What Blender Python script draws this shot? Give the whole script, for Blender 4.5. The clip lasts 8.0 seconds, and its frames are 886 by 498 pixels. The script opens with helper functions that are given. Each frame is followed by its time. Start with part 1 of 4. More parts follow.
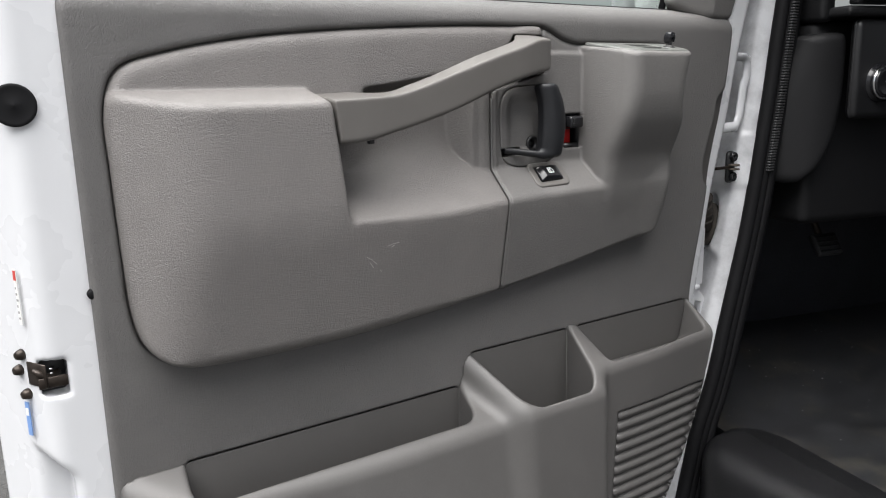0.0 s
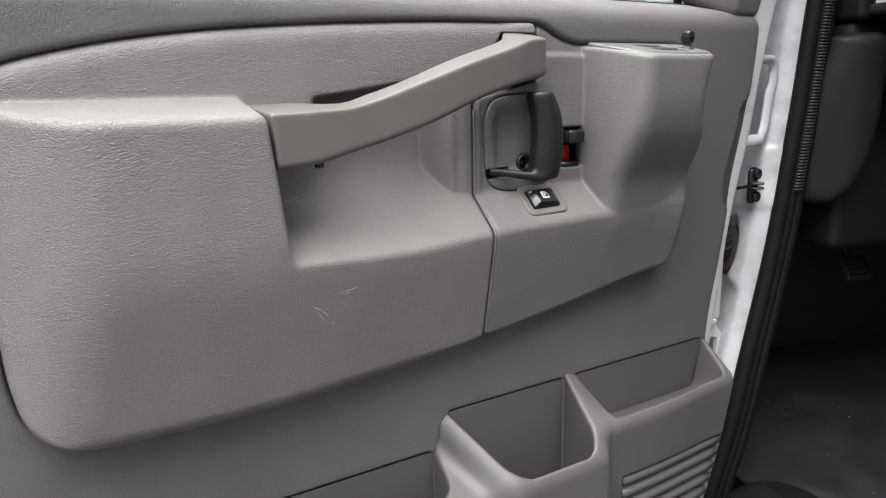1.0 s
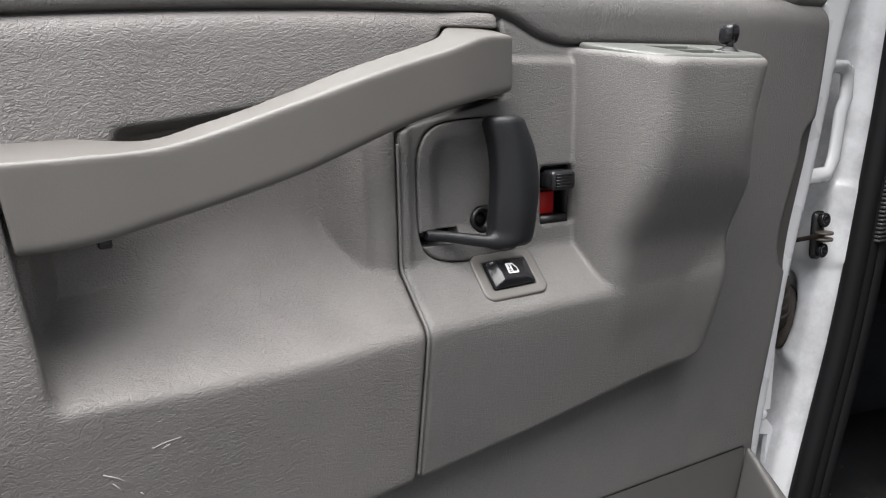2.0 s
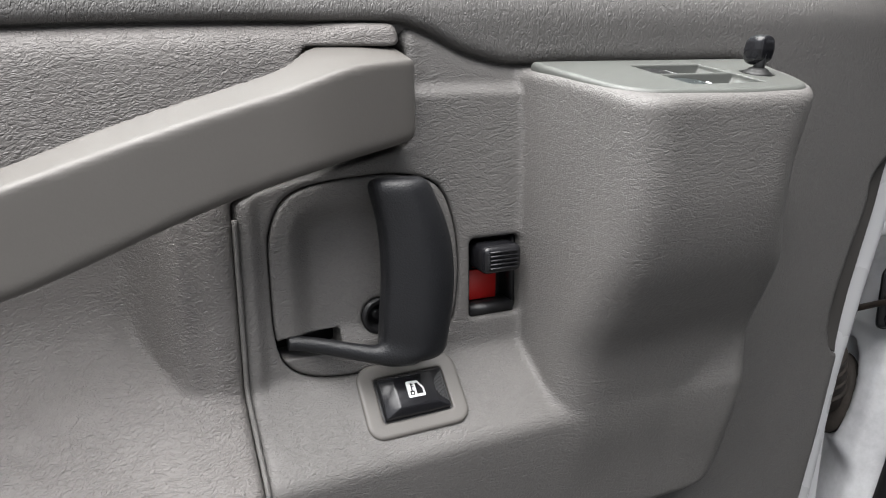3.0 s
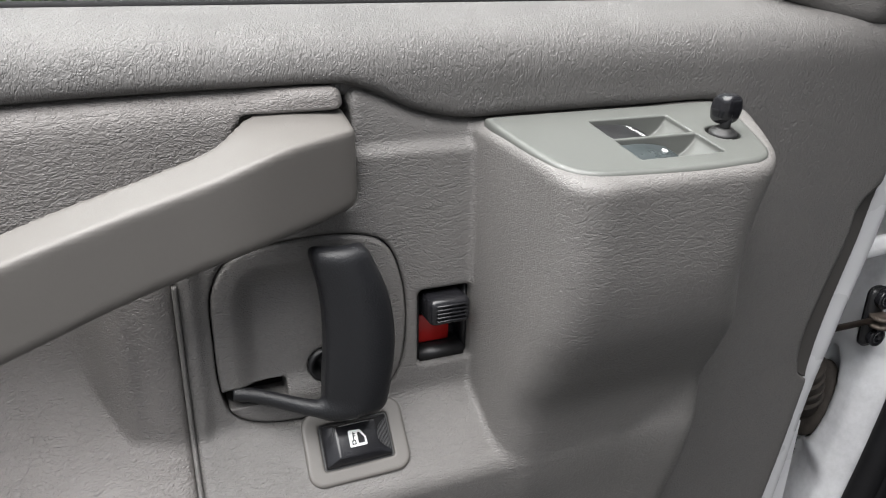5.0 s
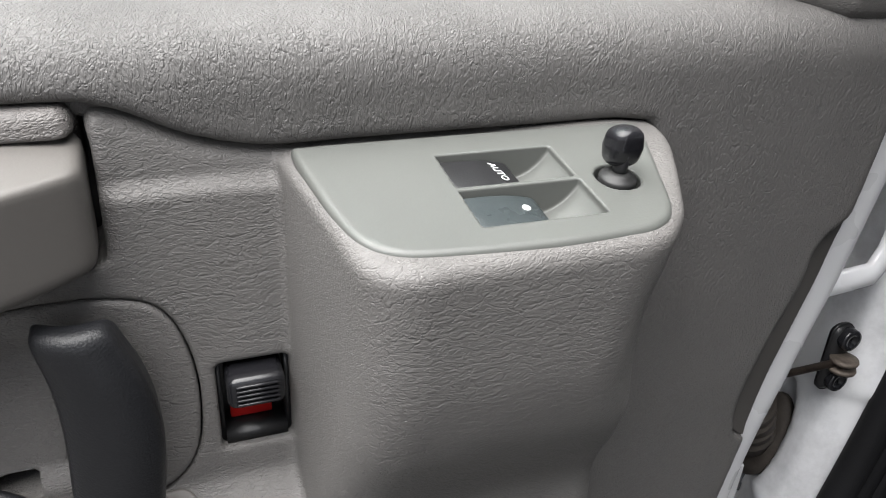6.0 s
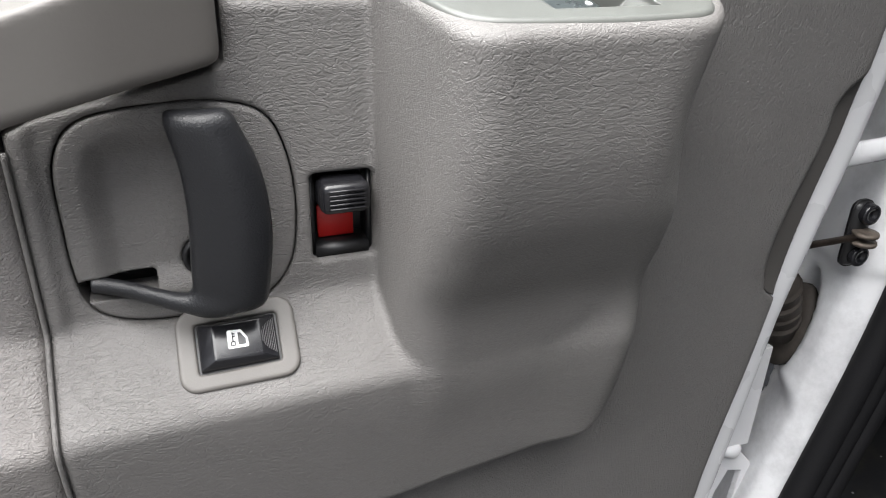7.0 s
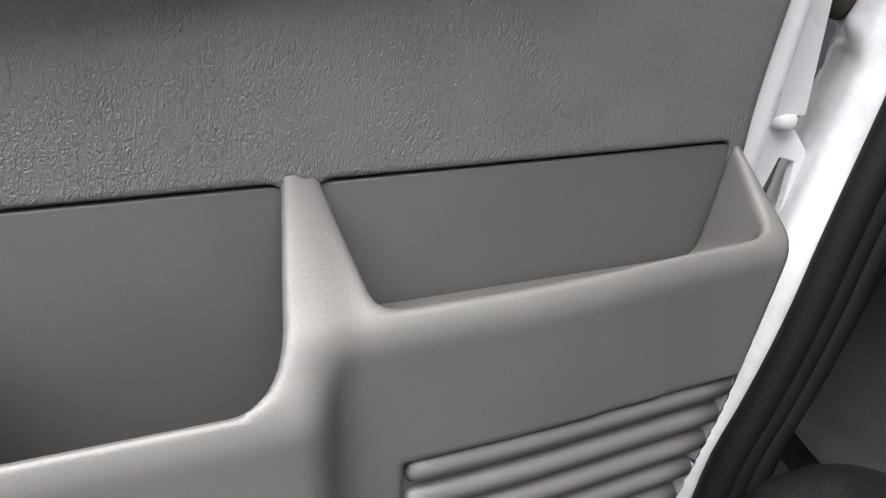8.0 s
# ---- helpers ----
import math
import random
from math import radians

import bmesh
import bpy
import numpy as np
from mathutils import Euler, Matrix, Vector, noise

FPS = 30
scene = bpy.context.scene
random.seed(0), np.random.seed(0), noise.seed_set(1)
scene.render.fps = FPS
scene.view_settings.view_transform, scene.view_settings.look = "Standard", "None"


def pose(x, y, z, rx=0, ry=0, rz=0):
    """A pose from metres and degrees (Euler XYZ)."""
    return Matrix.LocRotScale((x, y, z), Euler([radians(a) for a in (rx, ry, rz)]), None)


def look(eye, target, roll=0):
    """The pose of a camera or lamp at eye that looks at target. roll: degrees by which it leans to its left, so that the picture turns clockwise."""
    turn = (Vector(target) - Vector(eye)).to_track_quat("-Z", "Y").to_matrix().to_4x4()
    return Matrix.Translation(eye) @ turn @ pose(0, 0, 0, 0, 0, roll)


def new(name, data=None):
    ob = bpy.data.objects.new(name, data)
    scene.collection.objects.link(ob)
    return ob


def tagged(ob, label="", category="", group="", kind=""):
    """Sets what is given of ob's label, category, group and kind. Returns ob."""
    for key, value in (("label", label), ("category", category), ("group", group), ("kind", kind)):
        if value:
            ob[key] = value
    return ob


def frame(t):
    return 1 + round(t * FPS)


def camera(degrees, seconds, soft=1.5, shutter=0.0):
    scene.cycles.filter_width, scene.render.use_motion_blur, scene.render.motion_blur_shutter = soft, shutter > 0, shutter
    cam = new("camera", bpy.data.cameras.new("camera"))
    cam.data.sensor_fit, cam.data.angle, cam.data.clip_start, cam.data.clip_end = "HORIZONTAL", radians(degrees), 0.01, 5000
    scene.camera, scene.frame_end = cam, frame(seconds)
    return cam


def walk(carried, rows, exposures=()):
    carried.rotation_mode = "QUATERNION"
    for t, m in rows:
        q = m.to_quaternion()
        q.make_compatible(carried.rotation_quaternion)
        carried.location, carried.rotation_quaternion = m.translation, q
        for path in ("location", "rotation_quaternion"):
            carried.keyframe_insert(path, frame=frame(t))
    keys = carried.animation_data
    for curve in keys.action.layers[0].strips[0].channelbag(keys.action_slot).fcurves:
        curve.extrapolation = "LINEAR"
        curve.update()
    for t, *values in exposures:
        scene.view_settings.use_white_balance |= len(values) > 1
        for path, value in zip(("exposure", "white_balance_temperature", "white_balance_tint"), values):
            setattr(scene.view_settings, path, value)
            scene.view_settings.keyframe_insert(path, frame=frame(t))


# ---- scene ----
cam = camera(60.5, 8.0, soft=1.1)
PATH = [
    (0, (-0.114, -0.888, 1.29), (0.967, 0.744, 0.88), -1.4),
    (0.5, (-0.096, -0.858, 1.287), (0.991, 0.772, 0.882), -1.3),
    (1, (0.024, -0.75, 1.304), (1.097, 0.885, 0.885), -1.0),
    (1.2, (0.074, -0.69, 1.305), (1.163, 0.939, 0.907), -1.0),
    (2.3, (0.363, -0.492, 1.325), (1.298, 1.227, 0.911), -1.0),
    (2.5, (0.41, -0.458, 1.343), (1.308, 1.267, 0.878), -0.6),
    (3, (0.493, -0.413, 1.361), (1.311, 1.344, 0.865), -0.5),
    (3.5, (0.515, -0.407, 1.368), (1.28, 1.361, 0.833), -0.4),
    (4, (0.507, -0.411, 1.363), (1.261, 1.363, 0.829), -0.4),
    (4.5, (0.482, -0.437, 1.374), (1.213, 1.336, 0.809), -0.0),
    (5, (0.553, -0.409, 1.449), (1.256, 1.313, 0.714), 0.8),
    (5.2, (0.601, -0.382, 1.462), (1.295, 1.316, 0.664), 1.3),
    (6.3, (0.695, -0.316, 1.469), (1.347, 1.344, 0.564), 3.1),
    (6.5, (0.694, -0.32, 1.467), (1.328, 1.356, 0.579), 2.6),
    (7, (0.632, -0.393, 1.394), (1.277, 1.289, 0.525), 1.3),
    (7.5, (0.603, -0.429, 1.229), (1.305, 1.249, 0.396), 1.0),
    (8, (0.65, -0.378, 1.029), (1.357, 1.316, 0.233), 1.7),
]
walk(cam, [(t, look(eye, target, roll)) for t, eye, target, roll in PATH], exposures=[(0, 0.95), (1.2, 1.2), (2.4, 1.13), (4.5, 1.03), (6.6, 1.05), (7.0, 1.42), (7.4, 1.65), (8, 1.88)])

# ---- light ----
SUN_UP, SUN_ROUND = radians(73), radians(252)
world = bpy.data.worlds.new("overcast_sky")
world.use_nodes = True
scene.world = world
wn = world.node_tree
sky = wn.nodes.new("ShaderNodeTexSky")
sky.sky_type = "NISHITA"
sky.sun_disc = False
sky.sun_elevation, sky.sun_rotation = SUN_UP, SUN_ROUND
sky.air_density, sky.dust_density, sky.ozone_density = 1.1, 5.0, 1.2
# thin cloud takes most of the blue out of the sky
cloud = wn.nodes.new("ShaderNodeHueSaturation")
cloud.inputs["Saturation"].default_value = 0.35
wn.links.new(sky.outputs[0], cloud.inputs["Color"])
wn.links.new(cloud.outputs[0], wn.nodes["Background"].inputs[0])
wn.nodes["Background"].inputs[1].default_value = 0.09
sun_data = bpy.data.lights.new("sun", "SUN")
sun_data.energy, sun_data.angle, sun_data.color = 4.9, radians(75), (1.0, 0.992, 0.985)
sun_lamp = new("sun", sun_data)
sun_dir = Vector((math.sin(SUN_ROUND) * math.cos(SUN_UP), math.cos(SUN_ROUND) * math.cos(SUN_UP), math.sin(SUN_UP)))
sun_lamp.matrix_world = look(Vector((0, 0, 6)) + sun_dir, (0, 0, 6))


# ---- materials ----
def material(name, colour, rough=0.5, metal=0.0, spread=0.12, blotch=18.0, grain=0.0, grain_size=0.003, fine=0.0, coat=0.0, dirt=None, spec=0.5, stretch=(1, 1, 1), groove_shade=0.22, creased=0.5):
    """A surface with colour variation at two scales, hide-like grain of a given cell size and fine relief."""
    m = bpy.data.materials.new(name)
    m.use_nodes = True
    n, l = m.node_tree.nodes, m.node_tree.links
    b = n["Principled BSDF"]
    tc = n.new("ShaderNodeTexCoord")
    mp = n.new("ShaderNodeMapping")
    mp.inputs["Scale"].default_value = stretch
    swirl = n.new("ShaderNodeTexNoise")
    swirl.inputs["Scale"].default_value, swirl.inputs["Detail"].default_value = 14.0, 1
    l.new(tc.outputs["Object"], swirl.inputs["Vector"])
    turn = n.new("ShaderNodeVectorMath")
    turn.operation = "MULTIPLY_ADD"
    turn.inputs[1].default_value = (0.024, 0.024, 0.024)
    l.new(swirl.outputs["Color"], turn.inputs[0])
    l.new(tc.outputs["Object"], turn.inputs[2])
    l.new(turn.outputs[0], mp.inputs[0])
    big = n.new("ShaderNodeTexNoise")
    big.inputs["Scale"].default_value, big.inputs["Detail"].default_value = blotch, 4
    small = n.new("ShaderNodeTexNoise")
    small.inputs["Scale"].default_value, small.inputs["Detail"].default_value = 420.0, 3
    for t in (big, small):
        l.new(tc.outputs["Object"], t.inputs["Vector"])
    mix = n.new("ShaderNodeMath")
    mix.operation = "MULTIPLY_ADD"
    mix.inputs[1].default_value = 0.35
    l.new(small.outputs[0], mix.inputs[0])
    l.new(big.outputs[0], mix.inputs[2])
    ramp = n.new("ShaderNodeValToRGB")
    ramp.color_ramp.elements[0].position, ramp.color_ramp.elements[1].position = 0.4, 0.95
    ramp.color_ramp.elements[0].color = (*[c * (1 - spread) for c in colour], 1)
    ramp.color_ramp.elements[1].color = (*[min(1, c * (1 + spread)) for c in colour], 1)
    l.new(mix.outputs[0], ramp.inputs[0])
    out = ramp.outputs[0]
    if dirt:
        amount, tone, low = dirt
        dn = n.new("ShaderNodeTexNoise")
        dn.inputs["Scale"].default_value, dn.inputs["Detail"].default_value, dn.inputs["Roughness"].default_value = blotch * 0.6, 8, 0.7
        l.new(tc.outputs["Object"], dn.inputs["Vector"])
        dr = n.new("ShaderNodeValToRGB")
        dr.color_ramp.elements[0].position, dr.color_ramp.elements[1].position = low, low + 0.2
        dr.color_ramp.elements[1].color = (amount, amount, amount, 1)
        l.new(dn.outputs[0], dr.inputs[0])
        dm = n.new("ShaderNodeMix")
        dm.data_type = "RGBA"
        l.new(dr.outputs[0], dm.inputs[0])
        l.new(out, dm.inputs[6])
        dm.inputs[7].default_value = (*tone, 1)
        out = dm.outputs[2]
    l.new(out, b.inputs["Base Color"])
    b.inputs["Metallic"].default_value = metal
    b.inputs["Specular IOR Level"].default_value = spec
    b.inputs["Coat Weight"].default_value = coat
    b.inputs["Coat Roughness"].default_value = 0.09
    rr = n.new("ShaderNodeMapRange")
    rr.inputs["To Min"].default_value, rr.inputs["To Max"].default_value = max(0.03, rough - 0.07), min(1, rough + 0.07)
    l.new(big.outputs[0], rr.inputs[0])
    l.new(rr.outputs[0], b.inputs["Roughness"])
    normal = None
    if grain:
        warp = n.new("ShaderNodeTexNoise")
        warp.inputs["Scale"].default_value, warp.inputs["Detail"].default_value = 0.45 / grain_size, 2
        l.new(mp.outputs[0], warp.inputs["Vector"])
        add = n.new("ShaderNodeVectorMath")
        add.operation = "MULTIPLY_ADD"
        add.inputs[1].default_value = (grain_size * 2.4,) * 3
        l.new(warp.outputs["Color"], add.inputs[0])
        l.new(mp.outputs[0], add.inputs[2])
        # small raised pebbles parted by narrow grooves
        vor = n.new("ShaderNodeTexVoronoi")
        vor.feature = "DISTANCE_TO_EDGE"
        vor.inputs["Scale"].default_value = 1 / grain_size
        l.new(add.outputs[0], vor.inputs["Vector"])
        pebble = n.new("ShaderNodeMapRange")
        pebble.inputs["From Max"].default_value = 0.36
        pebble.inputs["To Min"].default_value = 0.25
        pebble.interpolation_type = "SMOOTHSTEP"
        l.new(vor.outputs["Distance"], pebble.inputs[0])
        # longer wrinkles drawn out along the hide, in patches
        draw = n.new("ShaderNodeMapping")
        draw.inputs["Scale"].default_value = (0.45, 1.0, 1.0) if stretch[0] < stretch[2] else (1.0, 1.0, 0.45)
        l.new(turn.outputs[0], draw.inputs[0])
        fold = n.new("ShaderNodeTexNoise")
        fold.inputs["Scale"].default_value, fold.inputs["Detail"].default_value = 0.34 / grain_size, 3
        l.new(draw.outputs[0], fold.inputs["Vector"])
        mid = n.new("ShaderNodeMath")
        mid.operation = "SUBTRACT"
        mid.inputs[1].default_value = 0.5
        l.new(fold.outputs[0], mid.inputs[0])
        size = n.new("ShaderNodeMath")
        size.operation = "ABSOLUTE"
        l.new(mid.outputs[0], size.inputs[0])
        furrow = n.new("ShaderNodeMapRange")
        furrow.interpolation_type = "SMOOTHSTEP"
        furrow.inputs["From Max"].default_value = 0.045
        furrow.inputs["To Min"].default_value = 0.0
        l.new(size.outputs[0], furrow.inputs[0])
        hide = n.new("ShaderNodeMath")
        hide.operation = "MULTIPLY"
        l.new(pebble.outputs[0], hide.inputs[0])
        l.new(furrow.outputs[0], hide.inputs[1])
        # uneven swell between the pebbles
        swell = n.new("ShaderNodeTexNoise")
        swell.inputs["Scale"].default_value, swell.inputs["Detail"].default_value, swell.inputs["Roughness"].default_value = 0.7 / grain_size, 3, 0.6
        l.new(add.outputs[0], swell.inputs["Vector"])
        rise = n.new("ShaderNodeMapRange")
        rise.inputs["From Min"].default_value, rise.inputs["From Max"].default_value = 0.3, 0.7
        l.new(swell.outputs[0], rise.inputs[0])
        cut = n.new("ShaderNodeMix")
        cut.inputs[0].default_value = 0.5
        l.new(hide.outputs[0], cut.inputs[2])
        l.new(rise.outputs[0], cut.inputs[3])
        # the wrinkles run deep in some patches and fade in others
        patch = n.new("ShaderNodeTexNoise")
        patch.inputs["Scale"].default_value, patch.inputs["Detail"].default_value = 26.0, 3
        l.new(tc.outputs["Object"], patch.inputs["Vector"])
        pr = n.new("ShaderNodeMapRange")
        pr.inputs["From Min"].default_value, pr.inputs["From Max"].default_value = 0.3, 0.7
        pr.inputs["To Min"].default_value, pr.inputs["To Max"].default_value = 0.5, 1.0
        l.new(patch.outputs[0], pr.inputs[0])
        deep = n.new("ShaderNodeMath")
        deep.operation = "MULTIPLY"
        l.new(cut.outputs[0], deep.inputs[0])
        l.new(pr.outputs[0], deep.inputs[1])
        # grooves of the grain darkened in colour, standing in for their shade
        gap = n.new("ShaderNodeMath")
        gap.operation = "SUBTRACT"
        gap.inputs[0].default_value = 1.0
        l.new(cut.outputs[0], gap.inputs[1])
        groove_mask = n.new("ShaderNodeMath")
        groove_mask.operation = "MULTIPLY"
        l.new(gap.outputs[0], groove_mask.inputs[0])
        l.new(pr.outputs[0], groove_mask.inputs[1])
        groove_mix = n.new("ShaderNodeMix")
        groove_mix.data_type = "RGBA"
        l.new(groove_mask.outputs[0], groove_mix.inputs[0])
        l.new(out, groove_mix.inputs[6])
        groove_mix.inputs[7].default_value = (*[c * (1 - groove_shade) for c in colour], 1)
        l.new(groove_mix.outputs[2], b.inputs["Base Color"])
        bump = n.new("ShaderNodeBump")
        bump.inputs["Strength"].default_value, bump.inputs["Distance"].default_value = grain, grain_size * 0.5
        l.new(deep.outputs[0], bump.inputs["Height"])
        crease = n.new("ShaderNodeTexVoronoi")
        crease.feature = "DISTANCE_TO_EDGE"
        crease.inputs["Scale"].default_value = 0.22 / grain_size
        l.new(add.outputs[0], crease.inputs["Vector"])
        line = n.new("ShaderNodeMapRange")
        line.inputs["From Max"].default_value = 0.06
        l.new(crease.outputs["Distance"], line.inputs[0])
        cb = n.new("ShaderNodeBump")
        cb.inputs["Strength"].default_value, cb.inputs["Distance"].default_value = creased, grain_size * 0.45
        l.new(line.outputs[0], cb.inputs["Height"])
        l.new(cb.outputs[0], bump.inputs["Normal"])
        normal = bump
    if fine:
        fn = n.new("ShaderNodeTexNoise")
        fn.inputs["Scale"].default_value, fn.inputs["Detail"].default_value = 900.0, 3
        l.new(tc.outputs["Object"], fn.inputs["Vector"])
        fb = n.new("ShaderNodeBump")
        fb.inputs["Strength"].default_value, fb.inputs["Distance"].default_value = fine, 0.0006
        l.new(fn.outputs[0], fb.inputs["Height"])
        if normal:
            l.new(normal.outputs[0], fb.inputs["Normal"])
        normal = fb
    if normal:
        l.new(normal.outputs[0], b.inputs["Normal"])
    return m


# Separate mouldings; their tone steps also stand in for uneven light on them.
VINYL_PAD = material("padded_warm_grey_vinyl", (0.168, 0.157, 0.150), 0.56, spread=0.1, grain=1.0, grain_size=0.0016, stretch=(0.6, 1, 0.95), fine=0.12, spec=0.7, groove_shade=0.2, creased=0.3)
VINYL = material("grey_vinyl", (0.139, 0.133, 0.128), 0.55, spread=0.1, grain=0.8, grain_size=0.0014, stretch=(0.5, 1, 1.0), fine=0.12, spec=0.55, groove_shade=0.2, creased=0.3)
VINYL_FLAT = material("grey_vinyl_panel", (0.112, 0.1075, 0.104), 0.55, spread=0.1, grain=1.0, grain_size=0.0015, stretch=(1, 1, 0.5), fine=0.2, spec=0.7, groove_shade=0.2, creased=0.3)
VINYL_LOW = material("grey_moulded_plastic", (0.094, 0.090, 0.087), 0.50, spread=0.08, grain=0.25, grain_size=0.001, fine=0.15, spec=0.6, groove_shade=0.2, creased=0.12)
# Darker than the pocket: shade inside the bins is put into the colour.
BIN_GREY = material("smooth_shaded_bin_plastic", (0.074, 0.0705, 0.068), 0.5, spread=0.06, grain=0.15, grain_size=0.0011, fine=0.12, spec=0.45, groove_shade=0.15, creased=0.1)
INSERT_DARK = material("dark_grey_insert", (0.066, 0.062, 0.059), 0.6, spread=0.1, fine=0.2, spec=0.4)
BOOT = material("dusty_brown_rubber", (0.044, 0.037, 0.032), 0.7, spread=0.4, blotch=60.0, fine=0.4, spec=0.3)
DASH = material("grained_dashboard_plastic", (0.009, 0.009, 0.010), 0.55, spread=0.15, grain=0.25, grain_size=0.0012, fine=0.2, spec=0.3)
SMOOTH_GREY = material("smooth_grey_plastic", (0.110, 0.103, 0.096), 0.48, spread=0.05, fine=0.12, spec=0.5)
PLATE_GREY = material("switch_plate_grey", (0.100, 0.104, 0.097), 0.38, spread=0.04, fine=0.1)
CHARCOAL = material("charcoal_plastic", (0.0105, 0.0110, 0.0128), 0.42, spread=0.2, fine=0.5, spec=0.45)
BLACK = material("black_plastic", (0.010, 0.010, 0.011), 0.4, spread=0.2, fine=0.15)
BLACK_GLOSS = material("glossy_black_plastic", (0.012, 0.012, 0.014), 0.22, spread=0.2)
# The bluish lift in this black stands in for sky reflected in one rocker.
SHEEN_BLACK = material("black_with_sky_sheen", (0.034, 0.042, 0.044), 0.28, spread=0.25, fine=0.1)
RUBBER = material("black_rubber", (0.0045, 0.0045, 0.0053), 0.7, spec=0.2, spread=0.3, fine=0.4, dirt=(0.15, (0.05, 0.05, 0.05), 0.62))
PAINT = material("white_car_paint", (0.62, 0.625, 0.64), 0.28, spread=0.004, blotch=9.0, coat=0.6)
# Grey patches are smudges and also stand in for shade on the pillar.
JAMB = material("grimy_shaded_white_paint", (0.60, 0.605, 0.62), 0.34, spread=0.03, blotch=14.0, coat=0.4, dirt=(0.6, (0.26, 0.26, 0.27), 0.44))
RED = material("red_plastic", (0.42, 0.012, 0.010), 0.45, spread=0.1)
WHITE_PRINT = material("white_print", (0.85, 0.86, 0.86), 0.5, spread=0.03)
DARK_METAL = material("oily_dark_steel", (0.034, 0.026, 0.021), 0.4, 0.6, spread=0.5, blotch=90.0)
RUSTY = material("rusty_steel", (0.11, 0.09, 0.075), 0.6, 0.5, spread=0.5, blotch=120.0, fine=0.4)
CHROME = material("chrome", (0.75, 0.75, 0.76), 0.12, 1.0, spread=0.03)
INTERIOR = material("dark_interior_plastic", (0.044, 0.046, 0.054), 0.6, spec=0.3, spread=0.25, grain=0.4, grain_size=0.003, fine=0.3)
MAT = material("dusty_rubber_mat", (0.0169, 0.0175, 0.0195), 0.55, spread=0.4, blotch=13.0, fine=0.6, dirt=(0.45, (0.085, 0.076, 0.054), 0.50))
STEP = material("worn_black_step", (0.010, 0.010, 0.011), 0.36, spread=0.3, grain=0.12, grain_size=0.0012, fine=0.25)
TOOTH = material("grey_rubber", (0.045, 0.045, 0.047), 0.5, spread=0.2)
LABEL_WHITE = material("label_paper", (0.72, 0.72, 0.7), 0.45, spread=0.04)
LABEL_RED = material("label_red", (0.5, 0.06, 0.05), 0.45)
LABEL_BLUE = material("label_blue", (0.16, 0.28, 0.55), 0.45)
LABEL_GREY = material("label_grey", (0.25, 0.25, 0.25), 0.45)
GROUND = material("gravelly_asphalt", (0.052, 0.051, 0.049), 0.9, spread=0.3, blotch=3.0, grain=0.8, grain_size=0.02, fine=1.0)
LEAF = material("hedge_leaves", (0.07, 0.11, 0.04), 0.6, spread=0.5, blotch=6.0)
BARK = material("bark", (0.12, 0.09, 0.07), 0.9, spread=0.4)

GLASS = bpy.data.materials.new("window_glass")
GLASS.use_nodes = True
gb = GLASS.node_tree.nodes["Principled BSDF"]
gb.inputs["Base Color"].default_value = (0.86, 0.93, 0.89, 1)
gb.inputs["Roughness"].default_value = 0.0
gb.inputs["Transmission Weight"].default_value = 1.0
gb.inputs["IOR"].default_value = 1.45


# ---- building blocks ----
def thing(name, base, label, category, kind="", group=""):
    ob = new(name)
    ob.location = base
    ob.empty_display_size = 0.05
    return tagged(ob, label, category, group, kind)


def hang(ob, parent, label=""):
    ob.parent = parent
    if parent.type == "EMPTY":
        ob.matrix_parent_inverse = Matrix.Translation(-Vector(parent.location))
    return tagged(ob, label)


def part(name, bm, mat, parent, label="", smooth=True):
    me = bpy.data.meshes.new(name)
    bm.normal_update()
    bm.to_mesh(me)
    bm.free()
    if smooth:
        me.polygons.foreach_set("use_smooth", [True] * len(me.polygons))
    me.materials.append(mat)
    ob = new(name, me)
    return hang(ob, parent, label) if parent else tagged(ob, label)


def block(x0, x1, y0, y1, z0, z1, bevel=0.0, segments=3, m=None):
    """A box with rounded edges, as a bmesh."""
    bm = bmesh.new()
    bmesh.ops.create_cube(bm, size=1)
    for v in bm.verts:
        v.co = Vector(((x0 + x1) / 2 + v.co.x * (x1 - x0), (y0 + y1) / 2 + v.co.y * (y1 - y0), (z0 + z1) / 2 + v.co.z * (z1 - z0)))
    if bevel:
        bmesh.ops.bevel(bm, geom=bm.edges[:], offset=bevel, segments=segments, profile=0.5, affect="EDGES")
    if m:
        bm.transform(m)
    return bm


def lathe(profile, m=None, steps=32):
    """A body turned round z from pairs of radius and height."""
    bm = bmesh.new()
    rings = []
    for r, z in profile:
        rings.append([bm.verts.new((r * math.cos(2 * math.pi * k / steps), r * math.sin(2 * math.pi * k / steps), z)) for k in range(steps)])
    for a, b in zip(rings, rings[1:]):
        for k in range(steps):
            bm.faces.new((a[k], a[(k + 1) % steps], b[(k + 1) % steps], b[k]))
    bm.faces.new(rings[-1])
    bm.faces.new(rings[0][::-1])
    bmesh.ops.recalc_face_normals(bm, faces=bm.faces[:])
    if m:
        bm.transform(m)
    return bm


